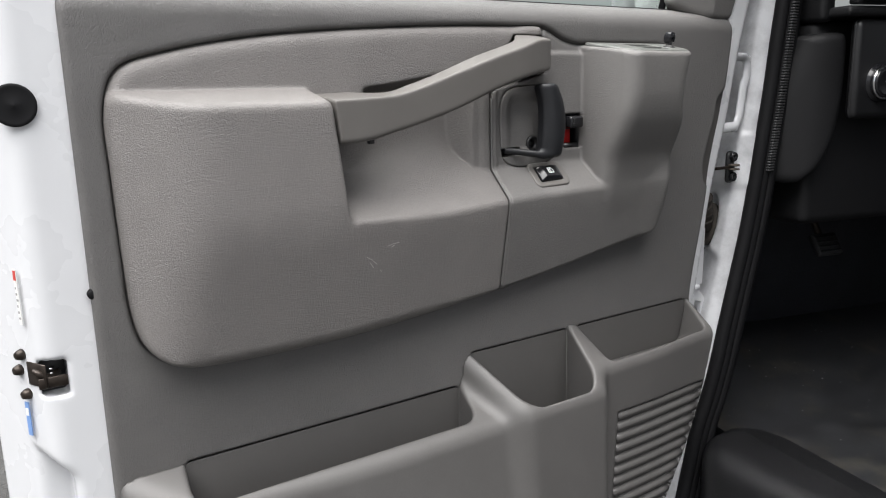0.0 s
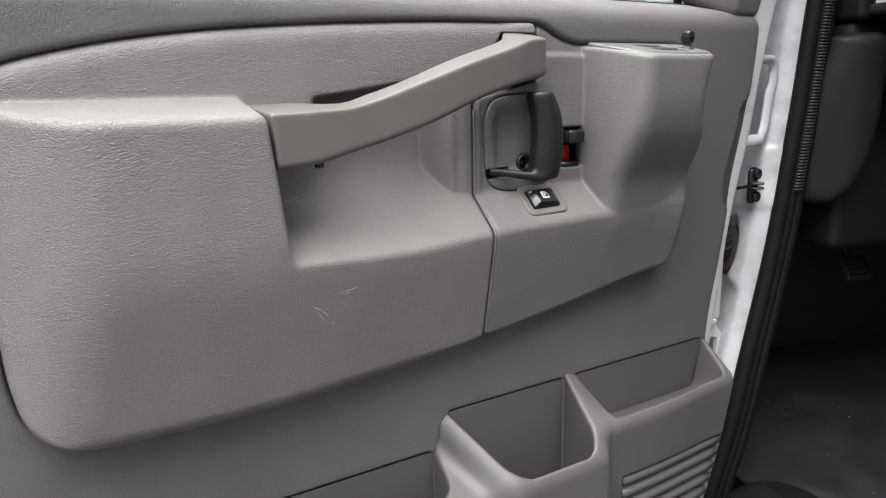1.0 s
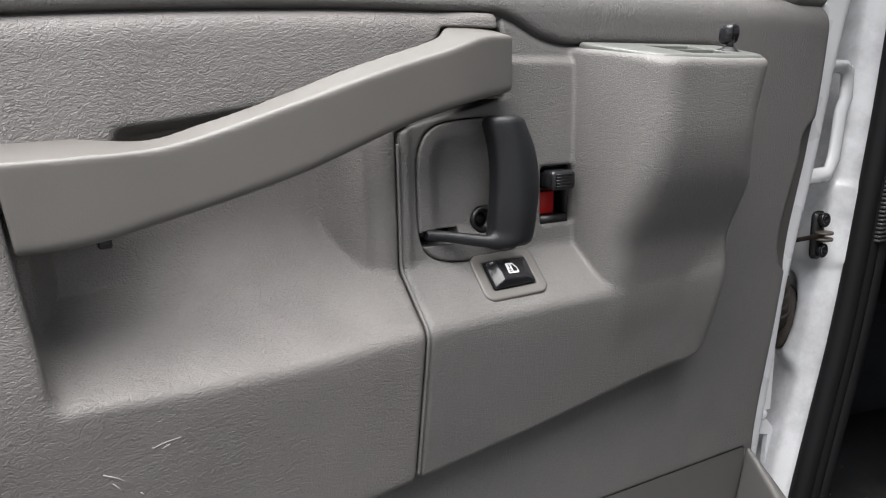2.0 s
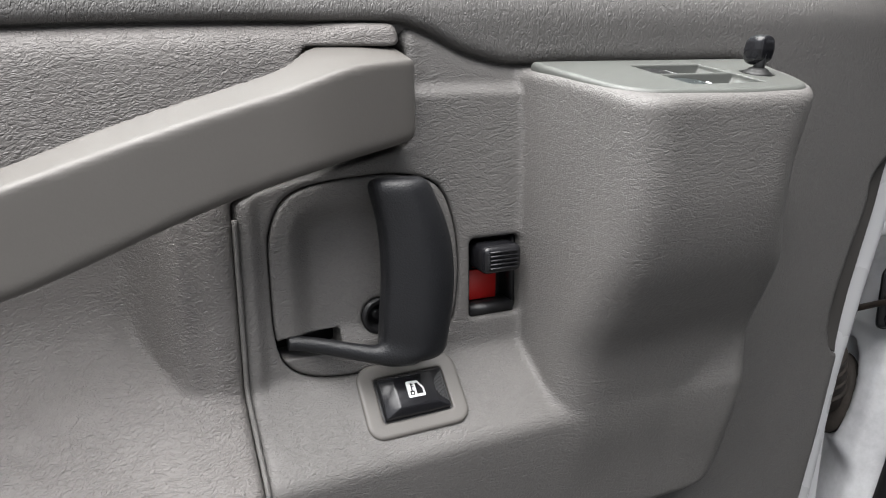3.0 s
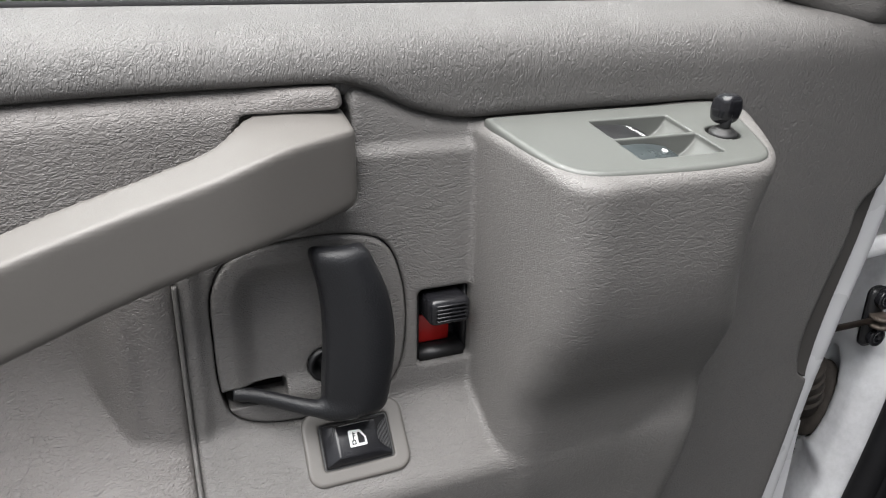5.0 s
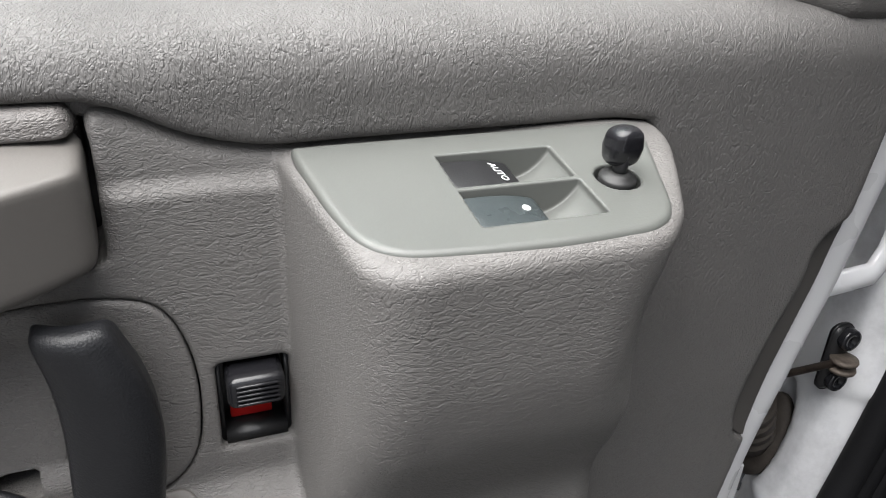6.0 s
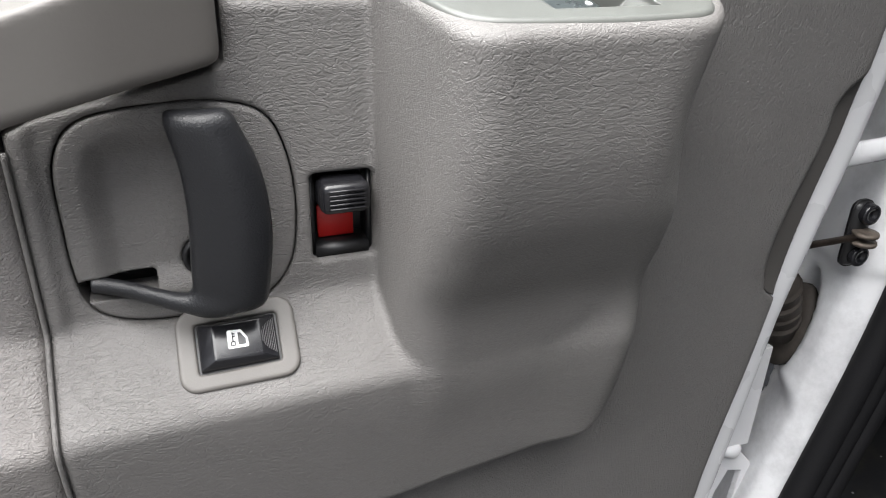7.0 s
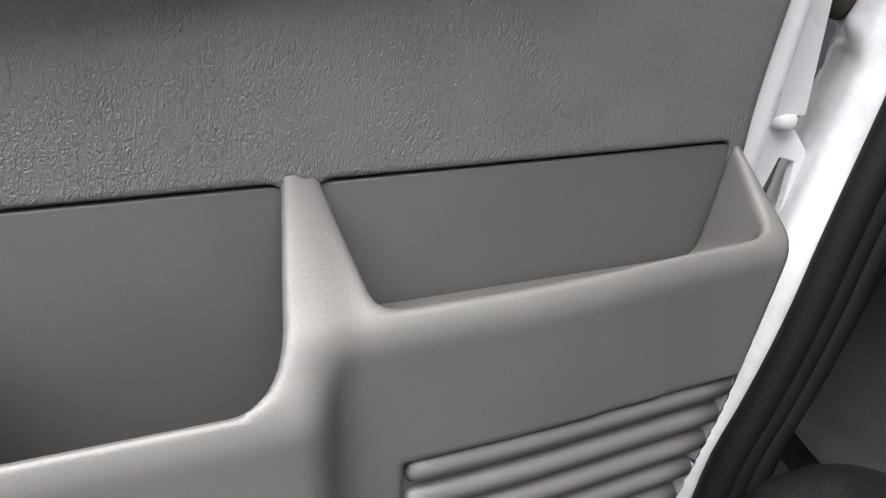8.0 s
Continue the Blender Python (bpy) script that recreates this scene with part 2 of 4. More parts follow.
def tube(points, radius, steps=10, flat=1.0):
    """A round or flattened rod along points."""
    bm = bmesh.new()
    pts = [Vector(p) for p in points]
    rings = []
    side = None
    for k, p in enumerate(pts):
        way = (pts[min(k + 1, len(pts) - 1)] - pts[max(k - 1, 0)]).normalized()
        if side is None:
            side = way.orthogonal().normalized()
        side = (side - way * side.dot(way)).normalized()
        up = way.cross(side)
        r = radius[k] if isinstance(radius, (list, tuple)) else radius
        rings.append([bm.verts.new(p + side * r * math.cos(2 * math.pi * s / steps) + up * r * flat * math.sin(2 * math.pi * s / steps)) for s in range(steps)])
    for a, b in zip(rings, rings[1:]):
        for s in range(steps):
            bm.faces.new((a[s], a[(s + 1) % steps], b[(s + 1) % steps], b[s]))
    bm.faces.new(rings[-1])
    bm.faces.new(rings[0][::-1])
    bmesh.ops.recalc_face_normals(bm, faces=bm.faces[:])
    return bm


def curve(xs, ys):
    """A smooth curve through a few points, as a function of arrays."""
    xs, ys = np.array(xs, float), np.array(ys, float)
    slope = np.gradient(ys, xs)
    fine_x = np.linspace(xs[0], xs[-1], 600)
    k = np.clip(np.searchsorted(xs, fine_x, side="right") - 1, 0, len(xs) - 2)
    step = xs[k + 1] - xs[k]
    u = (fine_x - xs[k]) / step
    fine_y = (1 + 2 * u) * (1 - u) ** 2 * ys[k] + u * (1 - u) ** 2 * step * slope[k] + u * u * (3 - 2 * u) * ys[k + 1] + u * u * (u - 1) * step * slope[k + 1]
    return lambda v: np.interp(v, fine_x, fine_y)


def upper(a, b, k):
    """The larger of two distances, with a rounded edge where they meet."""
    h = np.clip(0.5 + 0.5 * (a - b) / k, 0, 1)
    return b * (1 - h) + a * h + k * h * (1 - h)


def lower(a, b, k):
    return -upper(-a, -b, k)


def ease(v):
    v = np.clip(v, 0, 1)
    return v * v * (3 - 2 * v)


def rounded(x, z, x0, x1, z0, z1, r):
    """Distance to a rectangle with round corners."""
    qx, qz = np.abs(x - (x0 + x1) / 2) - (x1 - x0) / 2 + r, np.abs(z - (z0 + z1) / 2) - (z1 - z0) / 2 + r
    return np.hypot(np.maximum(qx, 0), np.maximum(qz, 0)) + np.minimum(np.maximum(qx, qz), 0) - r


class Outline:
    """Signed distance to a closed smooth outline through a few control points, kept on a fine lattice."""

    def __init__(self, points, cell=0.0015, pad=0.03, smooth=True):
        p = np.array(points, float)
        if smooth:
            out = []
            for k in range(len(p)):
                a, b, c, d = p[k - 1], p[k], p[(k + 1) % len(p)], p[(k + 2) % len(p)]
                for u in np.linspace(0, 1, 8, endpoint=False):
                    out.append(0.5 * (2 * b + (c - a) * u + (2 * a - 5 * b + 4 * c - d) * u * u + (3 * b - a - 3 * c + d) * u**3))
            p = np.array(out)
        self.lo, self.cell = p.min(0) - pad, cell
        n = np.ceil((p.max(0) + pad - self.lo) / cell).astype(int) + 2
        gx, gz = np.meshgrid(self.lo[0] + cell * np.arange(n[0]), self.lo[1] + cell * np.arange(n[1]), indexing="ij")
        best, inside = np.full(gx.shape, 1e9), np.zeros(gx.shape, bool)
        for a, b in zip(p, np.roll(p, -1, 0)):
            e = b - a
            u = np.clip(((gx - a[0]) * e[0] + (gz - a[1]) * e[1]) / max(e @ e, 1e-12), 0, 1)
            best = np.minimum(best, (gx - a[0] - u * e[0]) ** 2 + (gz - a[1] - u * e[1]) ** 2)
            cross = (a[1] > gz) != (b[1] > gz)
            with np.errstate(divide="ignore", invalid="ignore"):
                inside ^= cross & (gx < (b[0] - a[0]) * (gz - a[1]) / (b[1] - a[1]) + a[0])
        self.d = np.where(inside, -1, 1) * np.sqrt(best)

    def __call__(self, x, z):
        x, z = np.broadcast_arrays(x, z)
        u, v = (x - self.lo[0]) / self.cell, (z - self.lo[1]) / self.cell
        u, v = np.clip(u, 0, self.d.shape[0] - 1.001), np.clip(v, 0, self.d.shape[1] - 1.001)
        i, j = u.astype(int), v.astype(int)
        u, v = u - i, v - j
        return (self.d[i, j] * (1 - u) + self.d[i + 1, j] * u) * (1 - v) + (self.d[i, j + 1] * (1 - u) + self.d[i + 1, j + 1] * u) * v


def solid(name, field, lo, hi, cell, mat, parent, label=""):
    """A mesh of the surface where field(x, h, z) is zero; h is the distance out of the door's inner face, towards -y."""
    axes = [np.arange(a, b + cell, cell) for a, b in zip(lo, hi)]
    f = np.broadcast_to(field(axes[0][:, None, None], axes[1][None, :, None], axes[2][None, None, :]), [len(a) for a in axes])
    inside = f < 0
    cells = [np.s_[i : i - 1 or None] for i in (0, 1)]
    corners = [(i, j, k) for i in (0, 1) for j in (0, 1) for k in (0, 1)]
    count = sum(inside[cells[i], cells[j], cells[k]].astype(np.int8) for i, j, k in corners)
    at = np.argwhere((count > 0) & (count < 8))
    number = np.full(count.shape, -1)
    number[tuple(at.T)] = np.arange(len(at))
    total, hits = np.zeros((len(at), 3)), np.zeros(len(at))
    for a in range(8):
        for axis in range(3):
            c = corners[a]
            if c[axis]:
                continue
            d = list(c)
            d[axis] = 1
            fa, fb = f[tuple((at + c).T)], f[tuple((at + d).T)]
            cross = (fa < 0) != (fb < 0)
            u = np.where(cross, fa / np.where(cross, fa - fb, 1), 0)
            spot = np.array(c, float) + u[:, None] * np.eye(3)[axis]
            total[cross] += spot[cross]
            hits[cross] += 1
    p = np.array([a[0] for a in axes]) + cell * (at + total / hits[:, None])
    first, e = p.copy(), 2e-4
    for _ in range(3):
        v = field(*p.T)
        g = np.stack([field(*(p + e * np.eye(3)[k]).T) - field(*(p - e * np.eye(3)[k]).T) for k in range(3)], 1) / (2 * e)
        p = p - (v / np.maximum((g * g).sum(1), 0.25))[:, None] * g
        p = first + np.clip(p - first, -0.8 * cell, 0.8 * cell)
    quads = []
    for axis in range(3):
        b, c = [(1, 2), (2, 0), (0, 1)][axis]
        lo_s, hi_s = [slice(None)] * 3, [slice(None)] * 3
        lo_s[axis], hi_s[axis] = slice(0, -1), slice(1, None)
        flip = inside[tuple(lo_s)] != inside[tuple(hi_s)]
        e_at = np.argwhere(flip)
        ok = (e_at[:, b] > 0) & (e_at[:, c] > 0) & (e_at[:, b] < f.shape[b] - 1) & (e_at[:, c] < f.shape[c] - 1)
        e_at = e_at[ok]
        ring = []
        for db, dc in ((1, 1), (0, 1), (0, 0), (1, 0)):
            q = e_at.copy()
            q[:, b] -= db
            q[:, c] -= dc
            ring.append(number[tuple(q.T)])
        ring = np.stack(ring, 1)
        out = inside[tuple(lo_s)][tuple(e_at.T)]
        ring[~out] = ring[~out][:, ::-1]
        quads.append(ring)
    quads = np.concatenate(quads)[:, ::-1]
    p = p * (1, -1, 1)
    me = bpy.data.meshes.new(name)
    me.vertices.add(len(p))
    me.vertices.foreach_set("co", p.ravel())
    me.loops.add(quads.size)
    me.loops.foreach_set("vertex_index", quads.ravel().astype(np.int32))
    me.polygons.add(len(quads))
    me.polygons.foreach_set("loop_start", np.arange(0, quads.size, 4, dtype=np.int32))
    me.polygons.foreach_set("use_smooth", np.ones(len(quads), bool))
    me.update(calc_edges=True)
    me.validate()
    me.materials.append(mat)
    ob = new(name, me)
    return hang(ob, parent, label) if parent else tagged(ob, label)


# ---- the open van door ----
door = thing("van_door", (0.55, 0.05, 0.45), "open white van door with grey moulded inner trim panel", "vehicle door")

# outer line of the padded armrest moulding on the flat trim panel (x, z)
ARM = Outline([(0.043, 1.21), (0.043, 1.275), (0.060, 1.320), (0.110, 1.339), (0.210, 1.357), (0.340, 1.369), (0.500, 1.377), (0.640, 1.379),
               (0.672, 1.376), (0.704, 1.362), (0.735, 1.3555), (0.780, 1.3555), (0.860, 1.3555), (0.922, 1.3545), (0.936, 1.340), (0.930, 1.25), (0.915, 1.17), (0.904, 1.10),
               (0.888, 1.059), (0.862, 1.040), (0.79, 1.029), (0.68, 1.011), (0.56, 0.995), (0.43, 0.981), (0.30, 0.973), (0.16, 0.974), (0.100, 0.981), (0.063, 1.003), (0.049, 1.045), (0.045, 1.12)])
PANEL_RIGHT = curve([0.45, 0.55, 0.65, 0.776, 0.86, 0.92, 1.05, 1.15, 1.25, 1.34, 1.45], [0.838, 0.892, 0.948, 1.003, 1.024, 1.030, 1.056, 1.074, 1.098, 1.112, 1.122])
SHELL_RIGHT = curve([0.45, 0.60, 0.70, 0.80, 0.92, 1.00, 1.08, 1.15, 1.21, 1.34, 1.44, 1.64], [0.925, 0.985, 1.018, 1.042, 1.064, 1.078, 1.091, 1.109, 1.125, 1.154, 1.181, 1.233])
OPENINGS = ((0.090, 0.496, 0.8535), (0.5195, 0.7155, 0.901), (0.7365, 1.0110, 0.901))

SCOOP = curve([0.45, 1.080, 1.098, 1.110, 1.126, 1.147, 1.19, 1.232, 1.269, 1.280, 1.295, 1.45], [1.35, 1.110, 1.080, 1.0555, 1.0475, 1.0470, 1.058, 1.073, 1.085, 1.100, 1.130, 1.35])


def trim_panel_field(x, h, z):
    edge = np.maximum(0.010 - x, x - PANEL_RIGHT(z))
    f = upper(h, edge, 0.010)
    f = upper(f, (z - 1.404 - 0.28 * (-h)) / 1.038, 0.026)
    f = np.maximum(f, 0.47 - z)
    f = np.maximum(f, -0.052 - h)
    # shallow bay beside the check strap, at the hinge edge
    f = upper(f, -np.maximum(SCOOP(z) - x, -0.0075 - h), 0.0025)
    # the panel dips into the seam round the armrest
    edge = ARM(x, z)
    f = upper(f, -np.minimum(np.maximum(edge - 0.0002 - 0.0010 * ease((1.12 - z) / 0.05), -0.010 - h), edge + 0.007), 0.007)
    for x0, x1, top in OPENINGS:
        f = np.maximum(f, -np.maximum(rounded(x, z, x0, x1, top - 0.30, top, 0.007), -0.010 - h))
    return f


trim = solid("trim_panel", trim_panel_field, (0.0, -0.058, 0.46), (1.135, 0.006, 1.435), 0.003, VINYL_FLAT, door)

# Dark insert is added to give the bay its darker tone.
solid("bay_insert", lambda x, h, z: upper(np.maximum(np.maximum(SCOOP(z) + 0.0015 - x, x - PANEL_RIGHT(z) + 0.0005), np.abs(z - 1.19) - 0.095), np.abs(h + 0.0080 + 0.10 * (x - SCOOP(z))) - 0.0030, 0.0012), (1.035, -0.018, 1.085), (1.115, 0.002, 1.295), 0.0015, INSERT_DARK, trim, "dark grey insert added in the bay of the panel's hinge edge")

# switch plate on top of the tower, in (x, h), tilted to the front
PLATE = Outline([(0.7440, 0.006), (0.7462, 0.030), (0.7500, 0.056), (0.7560, 0.0760), (0.7680, 0.0862), (0.7900, 0.0900), (0.8285, 0.0922), (0.8600, 0.0915), (0.8790, 0.0888), (0.8925, 0.0780), (0.9040, 0.0510), (0.9155, 0.0210), (0.9185, 0.0085), (0.9130, 0.0035), (0.8800, 0.0025), (0.8000, 0.0025), (0.7500, 0.0030)], cell=0.001, pad=0.02)
WINDOWS = ((0.8046, 0.8612, 0.0212, 0.0475), (0.8046, 0.8618, 0.0505, 0.0765))


def plate_z(h):
    return 1.3555 - 0.175 * h


# armrest moulding: padded block, hand recess, sloping shelf and switch tower
FRONT = curve([0.03, 0.10, 0.30, 0.45, 0.56, 0.75, 0.94], [0.066, 0.067, 0.066, 0.057, 0.051, 0.0475, 0.0460])
TOWER = curve([0.95, 1.05, 1.12, 1.15, 1.18, 1.21, 1.24, 1.27, 1.31, 1.36], [-0.004, 0.0215, 0.0450, 0.0500, 0.0572, 0.0725, 0.0870, 0.0948, 0.0970, 0.0970])
BOTTOM = curve([0.03, 0.10, 0.30, 0.43, 0.56, 0.68, 0.79, 0.86, 0.94], [0.975, 0.973, 0.972, 0.981, 0.995, 1.011, 1.029, 1.040, 1.06])

TAPER = curve([0.95, 1.15, 1.20, 1.235, 1.25, 1.289, 1.33, 1.36], [0.0, 0.001, 0.003, 0.011, 0.018, 0.025, 0.018, 0.010])


def armrest_field(x, h, z):
    low = 1.135 - z
    front = h - (FRONT(x) - 0.19 * lower(upper(low, 0 * low, 0.03), 0 * low + 0.2, 0.01))
    ramp = lower(0.86 * (x - 0.043) + 0.010, 2.4 * (z - BOTTOM(x)) + 0.020, 0.022)
    front = upper(front, (h - ramp) / 1.4, 0.024 - 0.012 * ease((x - 0.40) / 0.15))
    ledge = (z - 1.2975 + 0.26 * h) / 1.033
    # the floor of the hand recess flattens away from the seam
    flat = ease((0.47 - x) / 0.17)
    slope = (z - 1.1805 + 0.0145 * flat + (0.955 - 0.45 * flat) * h) / (1.383 - 0.25 * flat)
    end = x - (0.2995 - 0.12 * (z - 1.135))
    body = lower(upper(end, ledge, 0.010), slope, 0.012)
    body = upper(body, front, 0.0095 - 0.0040 * ease((x - 0.26) / 0.05))
    # flat upper face, set back into the hand recess behind the pull handle
    recess = ease((x - 0.296 - 0.056 * ease((z - 1.255) / 0.025)) / 0.020) * (1 - ease((x - 0.500) / 0.032)) * (1 - ease((z - 1.287 - 0.02 * ease((x - 0.34) / 0.2)) / 0.010))
    face = 0.003 - 0.032 * recess - 0.0050 * ease((z - 1.3370) / 0.009) * ease((x - 0.655) / 0.02) + 0.003 * ease((0.575 - x) / 0.008) * ease((x - 0.535) / 0.012) * (1 - ease((z - 1.28) / 0.02))
    face = face - 0.08 * np.maximum(ARM(x, z) + 0.020, 0) * ease((z - 1.29) / 0.01)
    f = lower(body, h - face, 0.0035 + 0.0145 * ease((x - 0.345) / 0.03) * (1 - ease((x - 0.490) / 0.025)) * (1 - ease((z - 1.27) / 0.02)))
    # switch tower
    tower = upper(0.7385 + 0.15 * h - x, h - TOWER(z) - 0.25 * np.minimum(x - 0.84, 0) ** 2, 0.026)
    draw = TAPER(z) * np.clip(h / 0.085, 0, 1)
    tower = upper(tower, (x - 0.9360 + draw + 0.115 * lower(upper(1.325 - z, 0 * z, 0.02), 0 * z + 0.15, 0.02)) * 0.85 + 0.30 * (h - 0.02), 0.026)
    tower = upper(tower, (z - 1.3555 + 0.175 * h) / 1.015, 0.008)
    f = lower(f, tower, 0.005 + 0.035 * ease((x - 0.83) / 0.06))
    # the end towards the hinges draws in as it stands out
    f = upper(f, (x - 0.9335 - 0.014 * ease((z - 1.25) / 0.06) + 0.12 * np.clip(1.325 - z, 0, 0.27)) * 0.9 + 0.30 * (h - 0.012), 0.016)
    f = upper(f, ARM(x, z) + 0.0004, 0.007 + 0.009 * ease((z - 1.28) / 0.03) * (1 - ease((x - 0.60) / 0.04)) + 0.004 * ease((x - 0.655) / 0.02) * ease((z - 1.28) / 0.03))
    # openings for the lever cup and the lock slide
    f = upper(f, -np.maximum(CUP(x, z) - 0.0003, -0.024 - h), 0.0015)
    f = upper(f, -np.maximum(rounded(x, z, 0.7025, 0.7385, 1.1965, 1.2490, 0.004), -0.024 - h), 0.003)
    # slot that takes the foot of the pull handle
    f = np.maximum(f, -np.maximum(np.maximum(rounded(x, z, 0.5700, 0.6606, 1.2900, 1.3660, 0.006), np.maximum(1.2850 + 0.24 * (x - 0.552) - z, 0.603 - 0.6 * (1.3640 - z) - x)), -0.016 - h))
    # well under the switch plate
    f = np.maximum(f, -np.maximum(PLATE(x, h) + 0.0060, plate_z(h) - 0.020 - z))
    return np.maximum(f, -0.042 - h)


CUP = Outline([(0.5770, 1.235), (0.5785, 1.268), (0.592, 1.2875), (0.625, 1.2935), (0.660, 1.2930), (0.682, 1.284), (0.6925, 1.258), (0.6945, 1.225), (0.689, 1.196), (0.672, 1.1785), (0.640, 1.1735), (0.606, 1.1750), (0.586, 1.184), (0.5785, 1.202)], cell=0.001)


def seam(z):
    return 0.5595 + 0.1010 * ease((z - 1.283) / 0.030)


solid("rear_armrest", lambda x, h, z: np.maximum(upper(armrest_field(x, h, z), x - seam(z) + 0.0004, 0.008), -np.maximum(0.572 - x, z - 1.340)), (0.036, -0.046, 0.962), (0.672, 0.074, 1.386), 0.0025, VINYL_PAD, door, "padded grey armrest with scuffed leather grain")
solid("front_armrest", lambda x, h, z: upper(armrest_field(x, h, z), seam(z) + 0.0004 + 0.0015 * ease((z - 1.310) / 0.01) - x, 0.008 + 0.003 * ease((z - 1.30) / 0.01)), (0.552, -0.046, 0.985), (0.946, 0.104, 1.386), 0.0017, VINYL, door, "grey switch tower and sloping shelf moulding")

# Unseen black sheet, added so that no light shows through the seams.
part("seam_blackout", block(0.036, 0.944, 0.0440, 0.0500, 0.965, 1.383), BLACK, door, "black sheet added behind the seams to keep them dark", False)


def on_armrest(x, z):
    """How far the armrest's skin stands out at (x, z)."""
    low, high = -0.03, 0.12
    for _ in range(30):
        mid = (low + high) / 2
        if float(armrest_field(np.array(x), np.array(mid), np.array(z))) < 0:
            low = mid
        else:
            high = mid
    return low


part("seam_welt", tube([(0.5597, -on_armrest(0.5597, z) + 0.0010, z) for z in np.linspace(1.004, 1.276, 110)], 0.0015, 8), VINYL, door, "thin raised welt along the armrest seam")

# pull handle
BAR_FRONT = curve([0.28, 0.33, 0.37, 0.44, 0.50, 0.56, 0.61, 0.64, 0.655, 0.668], [0.0665, 0.0645, 0.0625, 0.0600, 0.0575, 0.0530, 0.0450, 0.0320, 0.0235, 0.0130])
BAR_BACK = curve([0.28, 0.325, 0.345, 0.37, 0.40, 0.50, 0.56, 0.590, 0.606, 0.62, 0.67], [-0.006, -0.004, 0.012, 0.034, 0.0365, 0.0330, 0.029, 0.020, 0.002, -0.008, -0.010])
BAR_TOP = curve([0.28, 0.325, 0.368, 0.406, 0.458, 0.552, 0.618, 0.668], [1.281, 1.2825, 1.2855, 1.2965, 1.3125, 1.3405, 1.3555, 1.3590])
BAR_LOW = curve([0.28, 0.33, 0.37, 0.457, 0.552, 0.618, 0.645, 0.668], [1.2285, 1.2310, 1.2395, 1.2615, 1.2940, 1.3090, 1.3125, 1.3160])


def bar_field(x, h, z):
    f = upper(h - BAR_FRONT(x), BAR_BACK(x) - h, 0.010)
    bevel = ease((x - 0.35) / 0.06) * (1 - ease((x - 0.575) / 0.05))
    f = upper(f, z - BAR_TOP(x) + 0.0035 * bevel - (0.12 + 0.12 * ease((x - 0.42) / 0.12) + 0.14 * bevel) * (BAR_FRONT(x) - h), 0.0030)
    f = upper(f, BAR_LOW(x) - z, 0.007)
    return upper(upper(f, x - 0.6615, 0.005), 0.3020 - 0.12 * (z - 1.135) - x, 0.0025)


pull = solid("pull_handle", bar_field, (0.282, -0.014, 1.222), (0.672, 0.074, 1.384), 0.0022, SMOOTH_GREY, door, "smooth grey plastic pull handle")
part("screw_cap", block(0.334, 0.342, -0.0535, -0.046, 1.2265, 1.2345, 0.001, 1), BLACK, pull, "small black clip")

# release lever cup
def cup_field(x, h, z):
    f = CUP(x, z) + 0.0005
    dish = -upper(CUP(x, z) + 0.0100, upper(1.1905 - z, x - 0.668, 0.01), 0.008)
    face = 0.0035 - 0.0060 * ease(dish / 0.016)
    f = upper(f, h - face, 0.0035)
    f = np.maximum(f, -upper(rounded(x, z, 0.5800, 0.6180, 1.1905, 1.2035, 0.002), -0.020 - h, 0.001))
    f = np.maximum(f, -np.maximum(np.hypot(x - 0.6430, z - 1.2070) - 0.0115, -0.020 - h))
    return np.maximum(f, -0.023 - h)


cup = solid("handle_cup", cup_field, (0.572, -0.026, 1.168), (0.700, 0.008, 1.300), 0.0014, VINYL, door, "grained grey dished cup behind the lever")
part("screw_well", lathe([(0.0112, 0), (0.0112, 0.010), (0.0085, 0.0105), (0.0080, 0.004), (0.0045, 0.0035), (0.0040, 0.006), (0.001, 0.006)], Matrix.Translation((0.6430, 0.0100, 1.207)) @ Euler((radians(90), 0, 0)).to_matrix().to_4x4()), BLACK, cup, "black screw socket")
part("slot_back", block(0.5785, 0.6195, 0.0185, 0.0215, 1.189, 1.205), BLACK, cup, "dark slot behind the lever arm")

LEV_MID = curve([1.17, 1.19, 1.21, 1.24, 1.27, 1.29, 1.31], [0.6490, 0.6530, 0.6550, 0.6570, 0.6540, 0.6480, 0.6440])
LEV_HALF = curve([1.17, 1.19, 1.21, 1.24, 1.27, 1.29, 1.31], [0.0165, 0.0185, 0.0198, 0.0200, 0.0185, 0.0165, 0.0145])


def lever_field(x, h, z):
    u = (x - LEV_MID(z)) / LEV_HALF(z)
    crown = 0.0365 + 0.003 * (1 - ((z - 1.24) / 0.055) ** 2) - 0.0062 * u * u + 0.002 * u
    f = upper(h - crown, crown - 0.016 - h, 0.006)
    f = upper(f, (np.abs(u) - 1) * 0.018, 0.004)
    f = upper(f, np.abs(z - 1.2415) - 0.0545, 0.008)
    # flat arm that runs down to the pivot in the slot
    t = np.clip((x - 0.580) / 0.065, 0, 1)
    arm = np.maximum(np.hypot((h - (0.001 + 0.027 * ease(t))) / 1.0, (z - (1.2000 - 0.0075 * ease(t))) / 1.0) - (0.0042 + 0.0016 * t), np.abs(x - 0.6175) - 0.0325)
    return lower(f, arm, 0.006)


solid("release_lever", lever_field, (0.572, -0.008, 1.180), (0.684, 0.048, 1.303), 0.0014, CHARCOAL, door, "matt charcoal door release lever")

